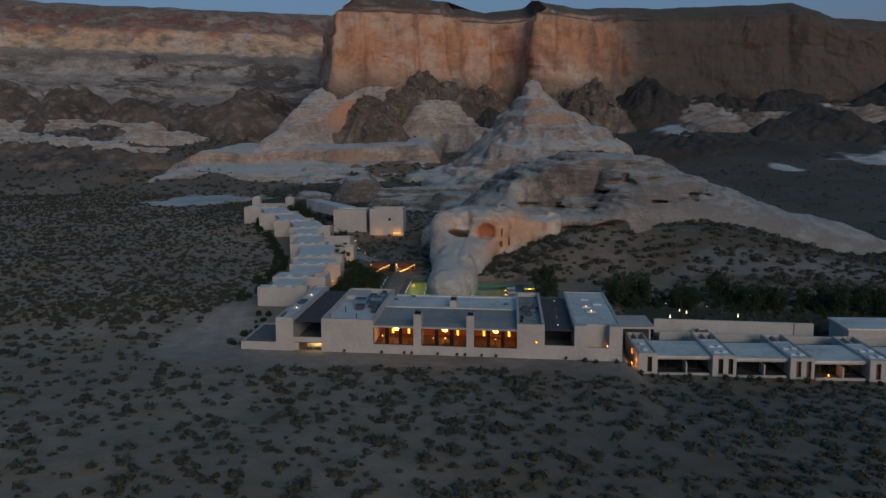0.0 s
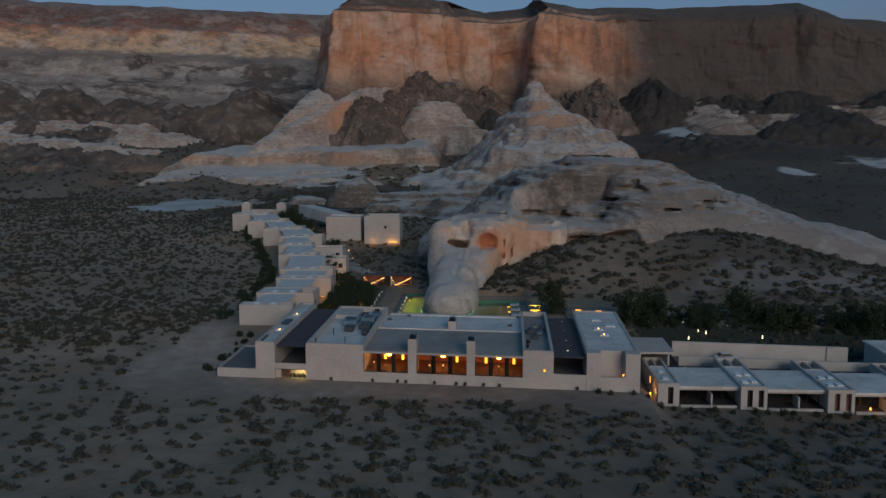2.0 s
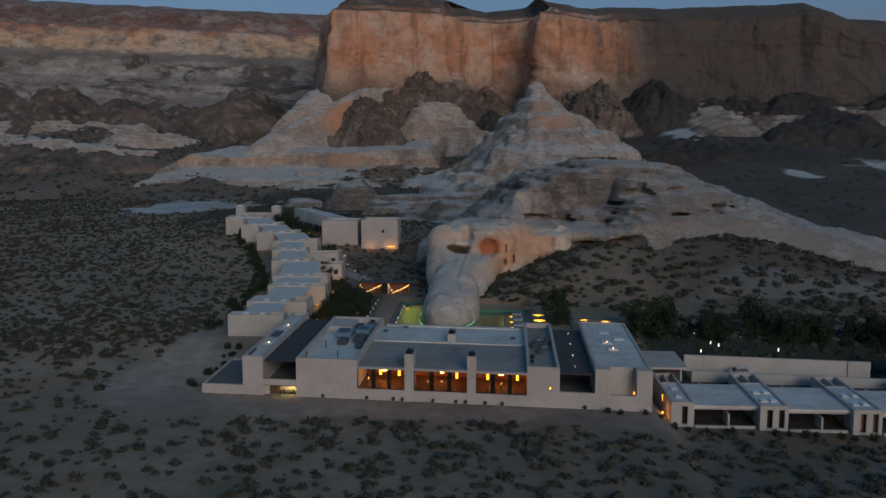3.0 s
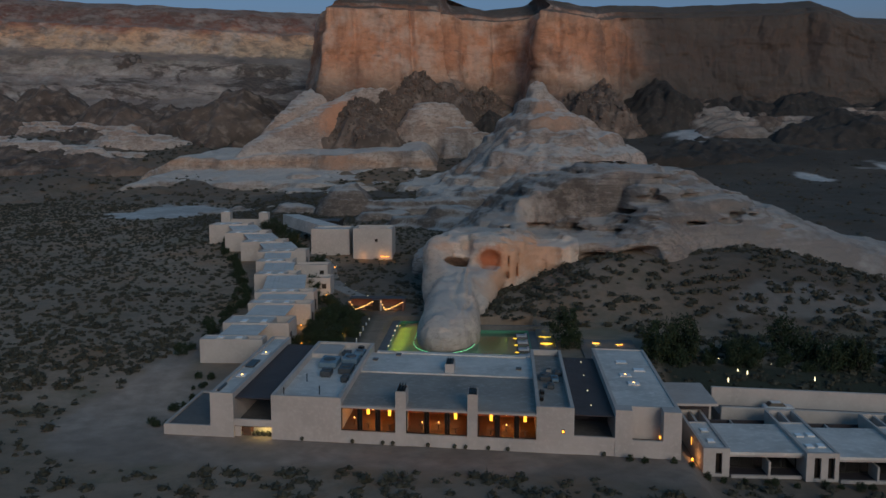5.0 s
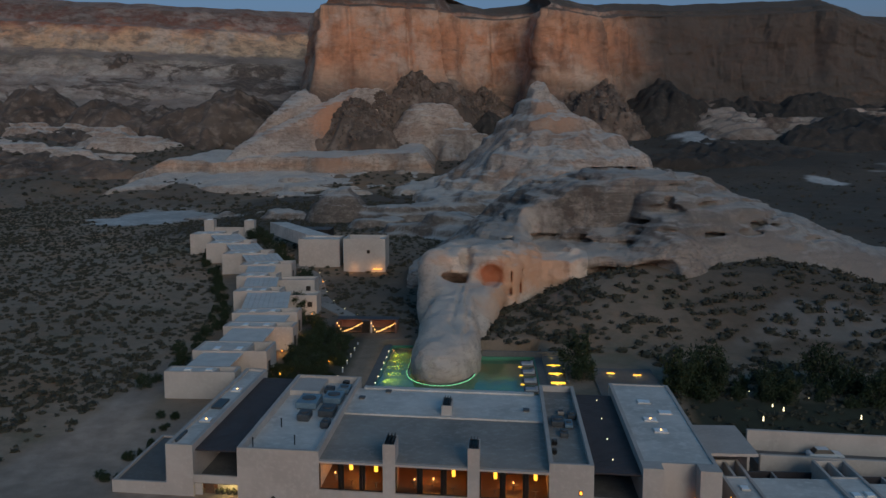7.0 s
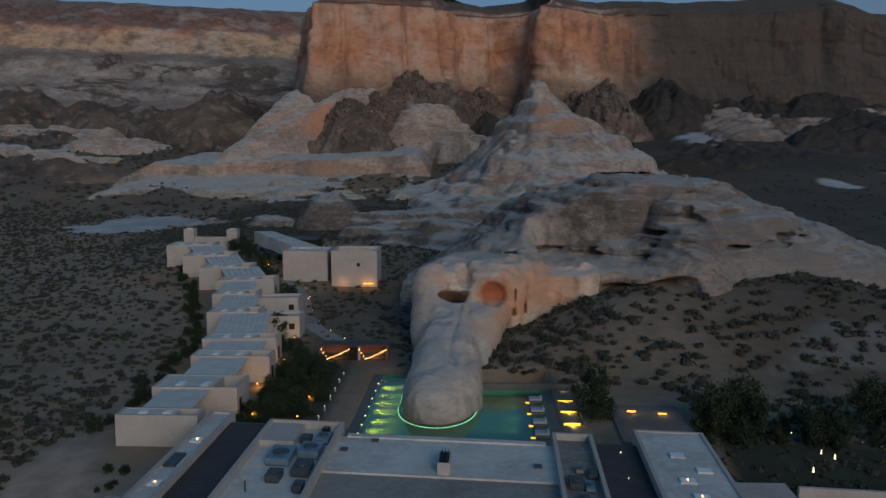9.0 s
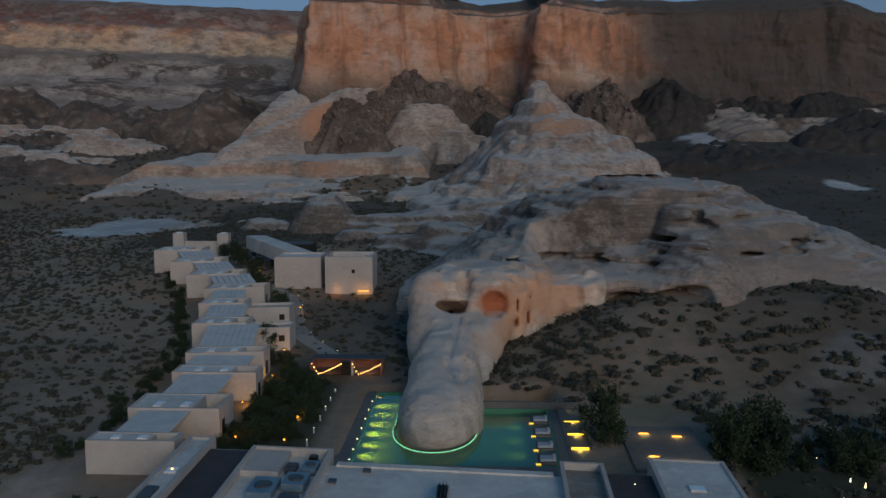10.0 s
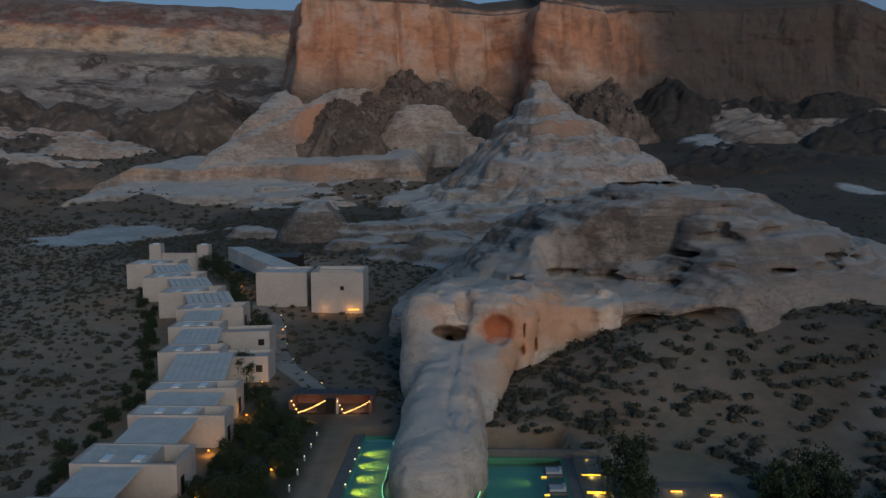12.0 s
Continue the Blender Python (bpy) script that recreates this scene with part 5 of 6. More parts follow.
part("roof", solid([(60.2, 61.65, 18.37, 19.63, 0.25, 0.3)]), SILVER, car)
for x in (-1.35, 1.35):
    for y in (-0.86, 0.86):
        wheel = part("wheel", tube((61.4 + x, 19.0 + y - 0.1, -0.88), (61.4 + x, 19.0 + y + 0.1, -0.88), 0.32, 0.32, 14), FRAME, car)
        part("rim", tube((61.4 + x, 19.0 + y - 0.11, -0.88), (61.4 + x, 19.0 + y + 0.11, -0.88), 0.19, 0.19, 10), DARKBOX, wheel)
shed = thing("service_building", (92, 18, -2.5), "small plaster service building with a pale flat roof", "building")
part("wall", solid([(86, 104, 12, 22, -2.6, 1.8)]), PLASTER, shed)
part("roof", solid([(85.7, 104.3, 11.7, 22.3, 1.8, 2.1)]), PALE_ROOF, shed)

# ---- chain of suites climbing towards the rocks ----
CHAIN = ((-28.9, -18.4, 33.8, 37.2, 5.3, 0), (-28.5, -16.6, 46.2, 53.2, 5.5, 0), (-28.1, -15.7, 62.6, 67.0, 6.0, 0), (-29.2, -17.2, 72.6, 77.0, 6.4, 0), (-33.8, -24.4, 91.0, 96.5, 7.3, 7.6), (-37.2, -28.5, 106.5, 112.0, 8.0, 8.5), (-40.0, -28.2, 119.8, 125.4, 8.6, 0), (-47.6, -36.6, 132.5, 139.5, 9.5, 0), (-55.6, -44.6, 146.0, 153.5, 10.4, 0), (-64.2, -53.2, 160.0, 167.5, 11.3, 0))
for n, (x0, x1, y0, y1, z, wing) in enumerate(CHAIN):
    turn = 0.0 if n < 3 else 0.22 if n < 6 else 0.45

    def along(u, v, x0=x0, y0=y0, turn=turn):
        return u, v + turn * (u - x0) * 0.6

    foot = z - 7.0
    ob = thing("hillside_suite", ((x0 + x1) / 2, y0, foot), "pale plaster suite block with a parapet roof and skylights", "house", "chain of hillside suites")
    part("wall", solid(rim(x0, x1, y0, y1, foot, z, 0.4), along), PLASTER, ob)
    split = x0 + (x1 - x0) * 0.68
    part("roof", solid([(x0 + 0.4, split, y0 + 0.4, y1 - 0.4, z - 0.35, z - 0.1)], along), PALE_ROOF, ob)
    part("well_floor", solid([(split, x1 - 0.4, y0 + 0.4, y1 - 0.4, z - 2.2, z - 2.0)], along), ROOFING, ob)
    part("well_wall", solid([(split, split + 0.3, y0 + 0.4, y1 - 0.4, z - 2.0, z - 0.2)], along), PLASTER, ob)
    for u in (0.25, 0.55):
        skylight(x0 + (x1 - x0) * u, y0 + 0.9, 1.1, min(2.0, y1 - y0 - 2.2), z - 0.1, ob, along)
    part("doorway", solid([(x1, x1 + 0.06, y0 + 1.2, y0 + 2.4, foot + 3.0, foot + 5.1)], along), FRAME, ob)
    if wing:
        part("side_wing", solid(rim(x1, x1 + wing, y0 - 0.6, y1 - 0.8, foot, z - 0.9, 0.35) + [(x1 + 0.35, x1 + wing - 0.35, y0 - 0.25, y1 - 1.15, z - 1.7, z - 1.4)], along), PLASTER, ob)
        part("side_window", solid([(x1 + wing - 1.9, x1 + wing - 0.9, y0 - 0.66, y0 - 0.6, foot + 3.6, foot + 4.7)], along), FRAME, ob)
    if n + 1 < len(CHAIN):
        nx0, nx1, ny0, _, nz, _ = CHAIN[n + 1]
        count = 9 if n < 4 else 7
        left, right = max(x0, nx0 + 1.5) + 0.2, min(split + 1.5, nx1 - 1)
        if n >= 3:
            left, right = x0 + 0.6, split + 1.2
        width = (right - left) / count
        canopy = thing("slatted_canopy", ((left + right) / 2, y1, z - 1.0), "low canopy of long weathered grey slats", "canopy", "canopies between suites")
        for k in range(count):
            u = left + k * width
            bm = bmesh.new()
            za, zb = z - 0.3, nz - 0.45
            ya, yb = y1 + turn * (u - x0) * 0.6, ny0 + turn * (u - nx0) * 0.6
            lean = (nx0 - x0) * 0.5 if n >= 3 else 0
            vs = [bm.verts.new(p) for dz in (0, 0.16) for p in ((u, ya, za + dz), (u + width * 0.97, ya, za + dz), (u + lean + width * 0.97, yb, zb + dz), (u + lean, yb, zb + dz))]
            for f in ((3, 2, 1, 0), (4, 5, 6, 7), (0, 1, 5, 4), (1, 2, 6, 5), (2, 3, 7, 6), (3, 0, 4, 7)):
                bm.faces.new([vs[i] for i in f])
            part("slat", bm, SILVER_SLAT, canopy)
for x, y in ((-67.6, 185), (-55.0, 184)):
    tower = thing("plaster_tower", (x, y, 5), "slim square pale plaster tower", "tower", "twin towers")
    part("shaft", solid([(x, x + 3.0, y, y + 3.0, 5, 12.9)], straight, 0.06), PLASTER, tower)
    part("roof_light", solid([(x + 0.8, x + 2.2, y + 0.8, y + 2.2, 12.9, 13.05)]), SKYGLASS, tower)
screen = thing("screen_wall", (-60, 186, 6), "low plaster wall between the towers", "wall")
part("wall", solid([(-64.6, -55.0, 186, 186.5, 5, 10.6)]), PLASTER, screen)

# ---- spa blocks ----
spa = thing("spa_building", (-13, 142, 4), "tall blank plaster block with one small dark window", "building")
part("wall", solid(holed(-18.3, -7.5, 140.4, 140.9, 3.5, 12.6, [(-12.3, -11.5, 8.8, 9.7)]) + [(-18.3, -17.8, 140.9, 150, 3.5, 12.6), (-8.0, -7.5, 140.9, 150, 3.5, 12.6), (-17.8, -8.0, 149.5, 150, 3.5, 12.6)]), PLASTER, spa)
part("roof", solid([(-17.8, -8.0, 140.9, 149.5, 11.7, 12.0)]), PALE_ROOF, spa)
part("window", solid([(-12.3, -11.5, 140.75, 140.85, 8.8, 9.7)]), FRAME, spa, "small dark square window")
part("parapet_step", solid([(-16.5, -9.0, 141.5, 142.2, 12.0, 13.0)]), PLASTER, spa)
annex = thing("spa_building", (-26, 146, 5), "lower plaster spa wing with a pale roof", "building")
part("wall", solid(rim(-30.6, -19.8, 144.0, 153, 4, 12.0, 0.4)), PLASTER, annex)
part("roof", solid([(-30.2, -20.2, 144.4, 152.6, 11.3, 11.6)]), PALE_ROOF, annex)
gate = thing("spa_ramp", (-36, 165, 6), "long pale ramped roof leading to the spa", "roof")
bm = bmesh.new()
vs = [bm.verts.new(p) for z in (-3.5, 0) for p in ((-47.5, 186, 12.2 + z), (-42.5, 187, 12.2 + z), (-22.5, 153, 11.8 + z), (-28.0, 152, 11.8 + z))]
for f in ((3, 2, 1, 0), (4, 5, 6, 7), (0, 1, 5, 4), (1, 2, 6, 5), (2, 3, 7, 6), (3, 0, 4, 7)):
    bm.faces.new([vs[i] for i in f])
part("slab", bm, PALE_ROOF, gate)
far_hut = thing("spa_building", (-30, 175, 6), "dark low service block behind the spa", "building")
part("wall", solid([(-36, -27, 172, 180, 6, 11.5)]), FRAME, far_hut)
for x, z, e in ((-8.9, 4.9, 36), (-10.4, 4.9, 36), (-15.6, 5.0, 40)):
    lamp("spa_wash", "POINT", (x, 139.2, z), e, (1.0, 0.42, 0.12), size=0.2)
lantern_spa = thing("wall_lantern", (-9.5, 140.3, 4.75), "long amber light at the foot of the spa wall", "lantern")
part("light", solid([(-10.7, -8.4, 140.2, 140.38, 4.75, 4.9)]), WARM, lantern_spa)

# ---- pool court ----
WATER_Z = 1.2
court = thing("pool_court", (12, 55, 0.9), "grey stone pool court paving", "paving")
part("walkway", solid([(-4.4, 1.0, 33.0, 76.0, 0.2, 1.3)]), PAVING, court)
part("walkway", solid([(1.0, 31.0, 33.0, 38.0, 0.2, 1.3)]), PAVING, court)
part("walkway", solid([(26.6, 31.2, 38.0, 61.8, 0.2, 1.3)]), PAVING, court)
pool = thing("swimming_pool", (13, 52, -0.6), "green-lit swimming pool wrapped round the rock foot", "pool")
part("basin", solid([(1.3, 26.6, 38.0, 69.0, -1.0, -0.6)]), POOL_TILE, pool)
part("basin_wall", solid([(1.0, 1.3, 38.0, 69.3, -1.0, 1.24), (1.3, 26.6, 37.7, 38.0, -1.0, 1.24), (26.3, 26.6, 38.0, 61.2, -1.0, 1.24), (1.3, 8.0, 69.0, 69.3, -1.0, 1.4), (15.0, 26.6, 61.2, 61.5, -1.0, 1.4)]), POOL_TILE, pool)
bm = bmesh.new()
vs = [bm.verts.new(p) for p in ((1.3, 38.0, WATER_Z), (26.3, 38.0, WATER_Z), (26.3, 61.2, WATER_Z), (17.0, 61.2, WATER_Z), (9.0, 69.0, WATER_Z), (1.3, 69.0, WATER_Z))]
bm.faces.new(vs)
POOL_WATER = clear("pool_water", (0.72, 0.97, 0.88), 0.03, 1.33)
nt = POOL_WATER.node_tree
pv, _ = place(nt)
relief(nt, nt.nodes["Principled BSDF"], grain(nt, pv, 1.4, 2.0), 0.25, 0.04)
water = part("water", bm, POOL_WATER, pool, "clear green pool water")
water.visible_shadow = False
back_wall = thing("retaining_wall", (24, 62, 1), "low grey stone retaining wall behind the pool", "wall")
part("wall", solid([(16.8, 31.0, 61.6, 62.2, 0.3, 2.3)], straight, 0.04), PAVING, back_wall)


def foot_edge(n, grow):
    """The rock's waterline, from one side round the tip to the other."""
    t = np.linspace(0, 1, n)
    out = []
    for a in t:
        if a < 0.3:
            y = 68 - (68 - 53) * a / 0.3
            out.append((5.6 + 0.012 * (68 - y) - grow, y))
        elif a < 0.8:
            w = math.pi * (a - 0.3) / 0.5
            out.append((10.9 - (5.25 + grow) * math.cos(w), 53 - (9.6 + grow) * math.sin(w) ** 0.85))
        else:
            y = 53 + 7.5 * (a - 0.8) / 0.2
            out.append((16.15 + 0.03 * (y - 53) + grow, y))
    return out


def band(points, z0, z1, width):
    bm = bmesh.new()
    rings = []
    for n, (x, y) in enumerate(points):
        a, b = points[max(0, n - 1)], points[min(len(points) - 1, n + 1)]
        dx, dy = b[0] - a[0], b[1] - a[1]
        ln = math.hypot(dx, dy) or 1
        ox, oy = dy / ln * width, -dx / ln * width
        rings.append([bm.verts.new(p) for p in ((x, y, z0), (x, y, z1), (x - ox, y - oy, z1), (x - ox, y - oy, z0))])
    for r, q in zip(rings, rings[1:]):
        for k in range(4):
            bm.faces.new((r[k], r[(k + 1) % 4], q[(k + 1) % 4], q[k]))
    return bm


part("kerb", band(foot_edge(60, 0.35), 0.4, 1.3, 0.22), PAVING, pool, "thin stone kerb round the rock")
part("light_line", band(foot_edge(60, 0.45), 0.95, 1.12, 0.1), LED, pool, "pale green light line along the rock")
for y in (39.5, 43.2, 47.2, 51.6, 55.8, 60.0, 64.3):
    ob = thing("pool_lamp", (1.05, y, 1.3), "small white lamp on the pool edge", "lamp", "pool edge lamps")
    part("bulb", ball((1.05, y, 1.42), 0.1), WHITE_BULB, ob)
    part("stem", tube((1.05, y, 1.3), (1.05, y, 1.36), 0.05, 0.05, 6), FRAME, ob)
    lamp("pool_light", "SPOT", (1.45, y, 0.8), 1500, (1.0, 0.40, 0.01), (2.9, y, -0.6), 0.1, 84)
for y in (39.0, 44.0, 49.5, 55.0):
    dock = thing("daybed_dock", (25.3, y + 1.4, 0.9), "stone dock with a pale cushioned daybed over the water", "daybed", "daybeds along the pool")
    part("slab", solid([(24.0, 26.3, y + 0.4, y + 3.8, 0.9, 1.32)]), PAVING, dock)
    part("mattress", solid([(24.2, 26.1, y + 0.8, y + 2.4, 1.32, 1.62)], straight, 0.06), CUSHION, dock)
    part("bolster", solid([(25.7, 26.1, y + 0.9, y + 2.3, 1.62, 1.85)], straight, 0.08), CUSHION, dock)
    ob = thing("pool_lamp", (23.9, y, 1.2), "small yellow lamp at the dock end", "lamp", "pool edge lamps")
    part("bulb", solid([(23.6, 24.2, y - 0.12, y + 0.12, 1.22, 1.34)]), STRIP, ob)
    lamp("pool_light", "SPOT", (23.4, y, 0.8), 260, (1.0, 0.64, 0.05), (21.4, y, -0.5), 0.1, 60)
for y in (38.6, 44.0, 49.5, 54.8, 60.2):
    ob = thing("step_light", (29.5, y, 1.3), "long yellow light strip along a low stone bench", "lamp", "bench light strips")
    part("bench", solid([(28.2, 30.7, y + 0.1, y + 0.7, 1.3, 1.75)]), PAVING, ob)
    part("strip", solid([(28.3, 30.5, y - 0.02, y + 0.1, 1.42, 1.72)]), STRIP, ob)
    lamp("bench_light", "POINT", (29.4, y - 0.5, 1.7), 36, (1.0, 0.76, 0.2), size=0.2)
hedge = thing("screen_fence", (30.9, 52, 1.3), "low bench-backed screen beside the pool deck", "fence")
part("panel", solid([(30.9, 31.1, 44.0, 61.0, 1.3, 2.0)]), PAVING, hedge)

# garden terrace with four light streaks
terr = thing("stone_terrace", (40.2, 44, 1.0), "square grey stone terrace with floor lights", "terrace")
part("slab", solid([(35.2, 45.0, 36.6, 53, 0.2, 1.7)], straight, 0.05), PAVING, terr)
for x, y in ((38.2, 49.8), (42.3, 48.8), (38.0, 41.0), (42.0, 39.7)):
    ob = thing("floor_light", (x, y, 1.7), "amber light strip set on the terrace", "lamp", "terrace lights")
    part("strip", solid([(x - 0.6, x + 0.6, y - 0.07, y + 0.07, 1.7, 1.8)]), WARM, ob)
    lamp("terrace_light", "POINT", (x, y - 0.2, 2.1), 45, (1.0, 0.6, 0.15), size=0.15)

# footpath up to the spa
pts = [(-7.0, 84.0), (-10.5, 92.0), (-15.5, 101.0), (-19.5, 112.0), (-22.0, 124.0), (-25.5, 136.0), (-32.0, 147.0)]
bm = bmesh.new()
rows_ = []
for n in range(61):
    a = n / 60 * (len(pts) - 1)
    i = min(int(a), len(pts) - 2)
    x, y = (pts[i][k] + (pts[i + 1][k] - pts[i][k]) * (a - i) for k in (0, 1))
    z = float(land(np.array([x]), np.array([y]))[0]) + 0.3
    rows_.append([bm.verts.new((x - 1.6, y - 0.5, z)), bm.verts.new((x + 1.6, y + 0.5, z)), bm.verts.new((x + 1.6, y + 0.5, z - 0.5)), bm.verts.new((x - 1.6, y - 0.5, z - 0.5))])
for r_, q_ in zip(rows_, rows_[1:]):
    for k in range(4):
        bm.faces.new((r_[k], q_[k], q_[(k + 1) % 4], r_[(k + 1) % 4]))
walk_path = thing("footpath", (-18, 110, 3), "narrow grey concrete footpath between the suites and scrub", "path")
part("slab", bm, ROOFING, walk_path)
for n in (8, 16, 24, 33, 42, 50):
    a = n / 60 * (len(pts) - 1)
    i = int(a)
    x, y = (pts[i][k] + (pts[i + 1][k] - pts[i][k]) * (a - i) for k in (0, 1))
    z = float(land(np.array([x]), np.array([y]))[0])
    ob = thing("path_marker", (x + 1.8, y, z), "tiny white path light", "lamp", "path lights")
    part("post", tube((x + 1.8, y, z), (x + 1.8, y, z + 0.5), 0.05, 0.05, 6), FRAME, ob)
    part("light", ball((x + 1.8, y, z + 0.56), 0.08), WHITE_BULB, ob)

# ---- pavilion with strings of bulbs ----
shel = thing("string_light_shelter", (-4.2, 79, 1.2), "dark red timber shelter hung with bulb strings", "shelter")
part("back_wall", solid([(-10.2, 1.2, 81.6, 82.0, 1.2, 4.0)]), RUST, shel)
part("side_wall", solid([(-10.4, -10.0, 76.6, 81.6, 1.2, 4.0)]), RUST, shel)
part("side_wall", solid([(0.9, 1.3, 76.6, 81.6, 1.2, 4.0)]), RUST, shel)
part("post", solid([(-5.3, -3.9, 76.6, 77.6, 1.2, 4.3)]), FRAME, shel)
part("post", solid([(-3.7, -3.4, 76.6, 77.0, 1.2, 4.3)]), PLASTER, shel)
part("counter", solid([(-3.4, 0.9, 76.6, 77.0, 1.2, 2.2)]), FRAME, shel)
part("counter", solid([(-10.0, -5.3, 76.6, 77.0, 1.2, 2.2)]), FRAME, shel)
part("roof", solid([(-10.5, 1.4, 79.2, 82.1, 4.0, 4.15)]), SLAT, shel)


def swag(x0, x1, low, y, high, count):
    ob = thing("bulb_string", (x0, y, high), "string of warm white festoon bulbs", "string lights", "bulb strings")
    pts = []
    for n in range(count + 1):
        a = n / count
        drop = a / 0.2 if a < 0.2 else 1 - ((a - 0.2) / 0.8) ** 1.25
        pts.append((x0 + (x1 - x0) * a, y, high - (high - low) * drop))
    for p, q in zip(pts, pts[1:]):
        part("wire", tube(p, q, 0.012, 0.012, 4), FRAME, ob)
    for p in pts:
        part("bulb", ball((p[0], p[1], p[2] - 0.08), 0.1), BULB, ob)


swag(-10.0, -5.3, 2.35, 76.5, 4.0, 14)
swag(-3.5, 1.0, 2.35, 76.5, 4.0, 14)
lamp("shelter_light", "POINT", (-7.6, 78.5, 3.2), 50, (1.0, 0.35, 0.12), size=0.4)
lamp("shelter_light", "POINT", (-1.2, 78.5, 3.2), 50, (1.0, 0.35, 0.12), size=0.4)

# ---- garden lanterns ----
for x, y, z, e in ((-17.2, 60.4, 2.0, 45), (-14.3, 45.2, 1.9, 60), (-15.9, 74.6, 2.2, 60), (-17.4, 90.6, 2.6, 30), (-20.0, 40.5, 1.9, 25), (-31.0, 134.5, 4.6, 60), (-36.0, 153.0, 6.0, 25), (-37.5, 159.0, 6.3, 25), (-38.5, 147.0, 5.4, 25), (-8.2, 55.0, 1.6, 25), (-7.2, 73.0, 1.7, 25), (52.9, 37.6, -0.9, 55), (-20.5, 122.0, 4.2, 12), (-8.0, 45.0, 1.7, 10)):
    ob = thing("garden_lantern", (x, y, z), "low glowing amber garden lantern", "lantern", "garden lanterns")
    part("stake", tube((x, y, z - 0.9), (x, y, z + 0.15), 0.04, 0.04, 6), FRAME, ob)
    part("light", tube((x, y, z + 0.15), (x, y, z + 0.36), 0.13, 0.1, 8), WARM, ob)
    part("cap", tube((x, y, z + 0.42), (x, y, z + 0.5), 0.24, 0.05, 8), FRAME, ob)
    lamp("lantern_light", "POINT", (x + 0.3, y - 0.5, z + 0.5), 1.6 * e, (1.0, 0.42, 0.06), size=0.15)
for x, y in ((59.0, 45.5), (60.5, 38.4), (61.7, 37.0), (67.0, 42.0), (57.4, 32.2), (71.5, 33.5)):
    ob = thing("tree_uplight", (x, y, -0.6), "small bright white garden uplight", "lamp", "white garden lights")
    part("body", tube((x, y, -2.4), (x, y, -0.3), 0.05, 0.05, 6), FRAME, ob)
    part("light", tube((x, y, -0.3), (x, y, 0.35), 0.13, 0.05, 8), WHITE_BULB, ob)
for y in (44.0, 49.0, 54.0, 58.5, 63.0, 67.5):
    ob = thing("bollard", (-4.9, y, 1.2), "slim white path bollard", "bollard", "white bollards")
    part("post", tube((-4.9, y, 1.0), (-4.9, y, 2.25), 0.12, 0.12, 8), CUSHION, ob)
    part("lamp", ball((-4.9, y, 2.3), 0.06), WHITE_BULB, ob)


# ---- trees ----
def tree_mesh(name, seed, height, spread, leaves):
    """Trunk with limbs, and a crown of small leaf blades gathered in clumps."""
    rng = np.random.default_rng(seed)
    wood = bmesh.new()

    def limb(a, b, r0, r1):
        d = Vector(b) - Vector(a)
        m = Matrix.Translation((Vector(a) + Vector(b)) / 2) @ d.to_track_quat("Z", "Y").to_matrix().to_4x4()
        bmesh.ops.create_cone(wood, cap_ends=True, segments=7, radius1=r0, radius2=r1, depth=d.length, matrix=m)

    fork = height * 0.3
    limb((0, 0, -0.3), (0.05, 0.02, fork), 0.17, 0.11)
    ends = []
    for n in range(9):
        a = 2.4 * n + rng.uniform(-0.3, 0.3)
        rr = spread * rng.uniform(0.35, 0.8)
        z = height * (0.45 + 0.05 * n)
        tip = (rr * math.cos(a), rr * math.sin(a), z)
        limb((0.05, 0.02, fork * (0.75 + 0.05 * n)), tip, 0.07, 0.02)
        ends.append(tip)
    ends.append((0, 0, height * 0.92))
    co, faces = [], []
    centres = [(np.array(e) + rng.normal(0, spread * 0.16, 3) * (1, 1, 0.9)) for e in ends for _ in range(5)]
    for n in range(leaves):
        c = centres[rng.integers(len(centres))]
        p = c + rng.normal(0, 1, 3) * (spread * 0.14, spread * 0.14, height * 0.055)
        if rng.uniform() < 0.3:
            p[2] *= rng.uniform(0.2, 1.0)
        p[2] = max(p[2], height * 0.08)
        a, b = rng.normal(0, 1, 3), rng.normal(0, 1, 3)
        a /= np.linalg.norm(a)
        b -= a * (a @ b)
        b /= np.linalg.norm(b)
        s = rng.uniform(0.11, 0.24)
        i = len(co)
        co += [p - a * s, p + b * s * 0.5, p + a * s, p - b * s * 0.5]
        faces.append((i, i + 1, i + 2, i + 3))
    crown = bpy.data.meshes.new("crown")
    crown.from_pydata([tuple(c) for c in co], [], faces)
    crown.materials.append(LEAF)
    trunk = bpy.data.meshes.new("trunk")
    wood.to_mesh(trunk)
    wood.free()
    trunk.materials.append(BARK)
    return trunk, crown


def plant(name, at, meshes, size, turn, label, group):
    ob = thing(name, at, label, "tree", group)
    ob.rotation_euler = (0, 0, turn)
    ob.scale = (size, size, size)
    for n, me in zip(("trunk", "crown"), meshes):
        p = new(n, me)
        p.parent = ob
    return ob


KINDS = [tree_mesh("tree", 5, 6.0, 2.2, 2600), tree_mesh("tree", 6, 6.4, 2.5, 2800), tree_mesh("tree", 7, 5.2, 2.7, 2600), tree_mesh("tree", 8, 4.4, 2.4, 2200)]
rng = np.random.default_rng(4)
plant("tree", (32.6, 49.0, 0.9), KINDS[0], 1.2, 0.4, "leafy green tree beside the pool deck", "pool trees")
plant("tree", (33.6, 46.6, 0.9), KINDS[3], 0.9, 1.4, "leafy green tree beside the pool deck", "pool trees")
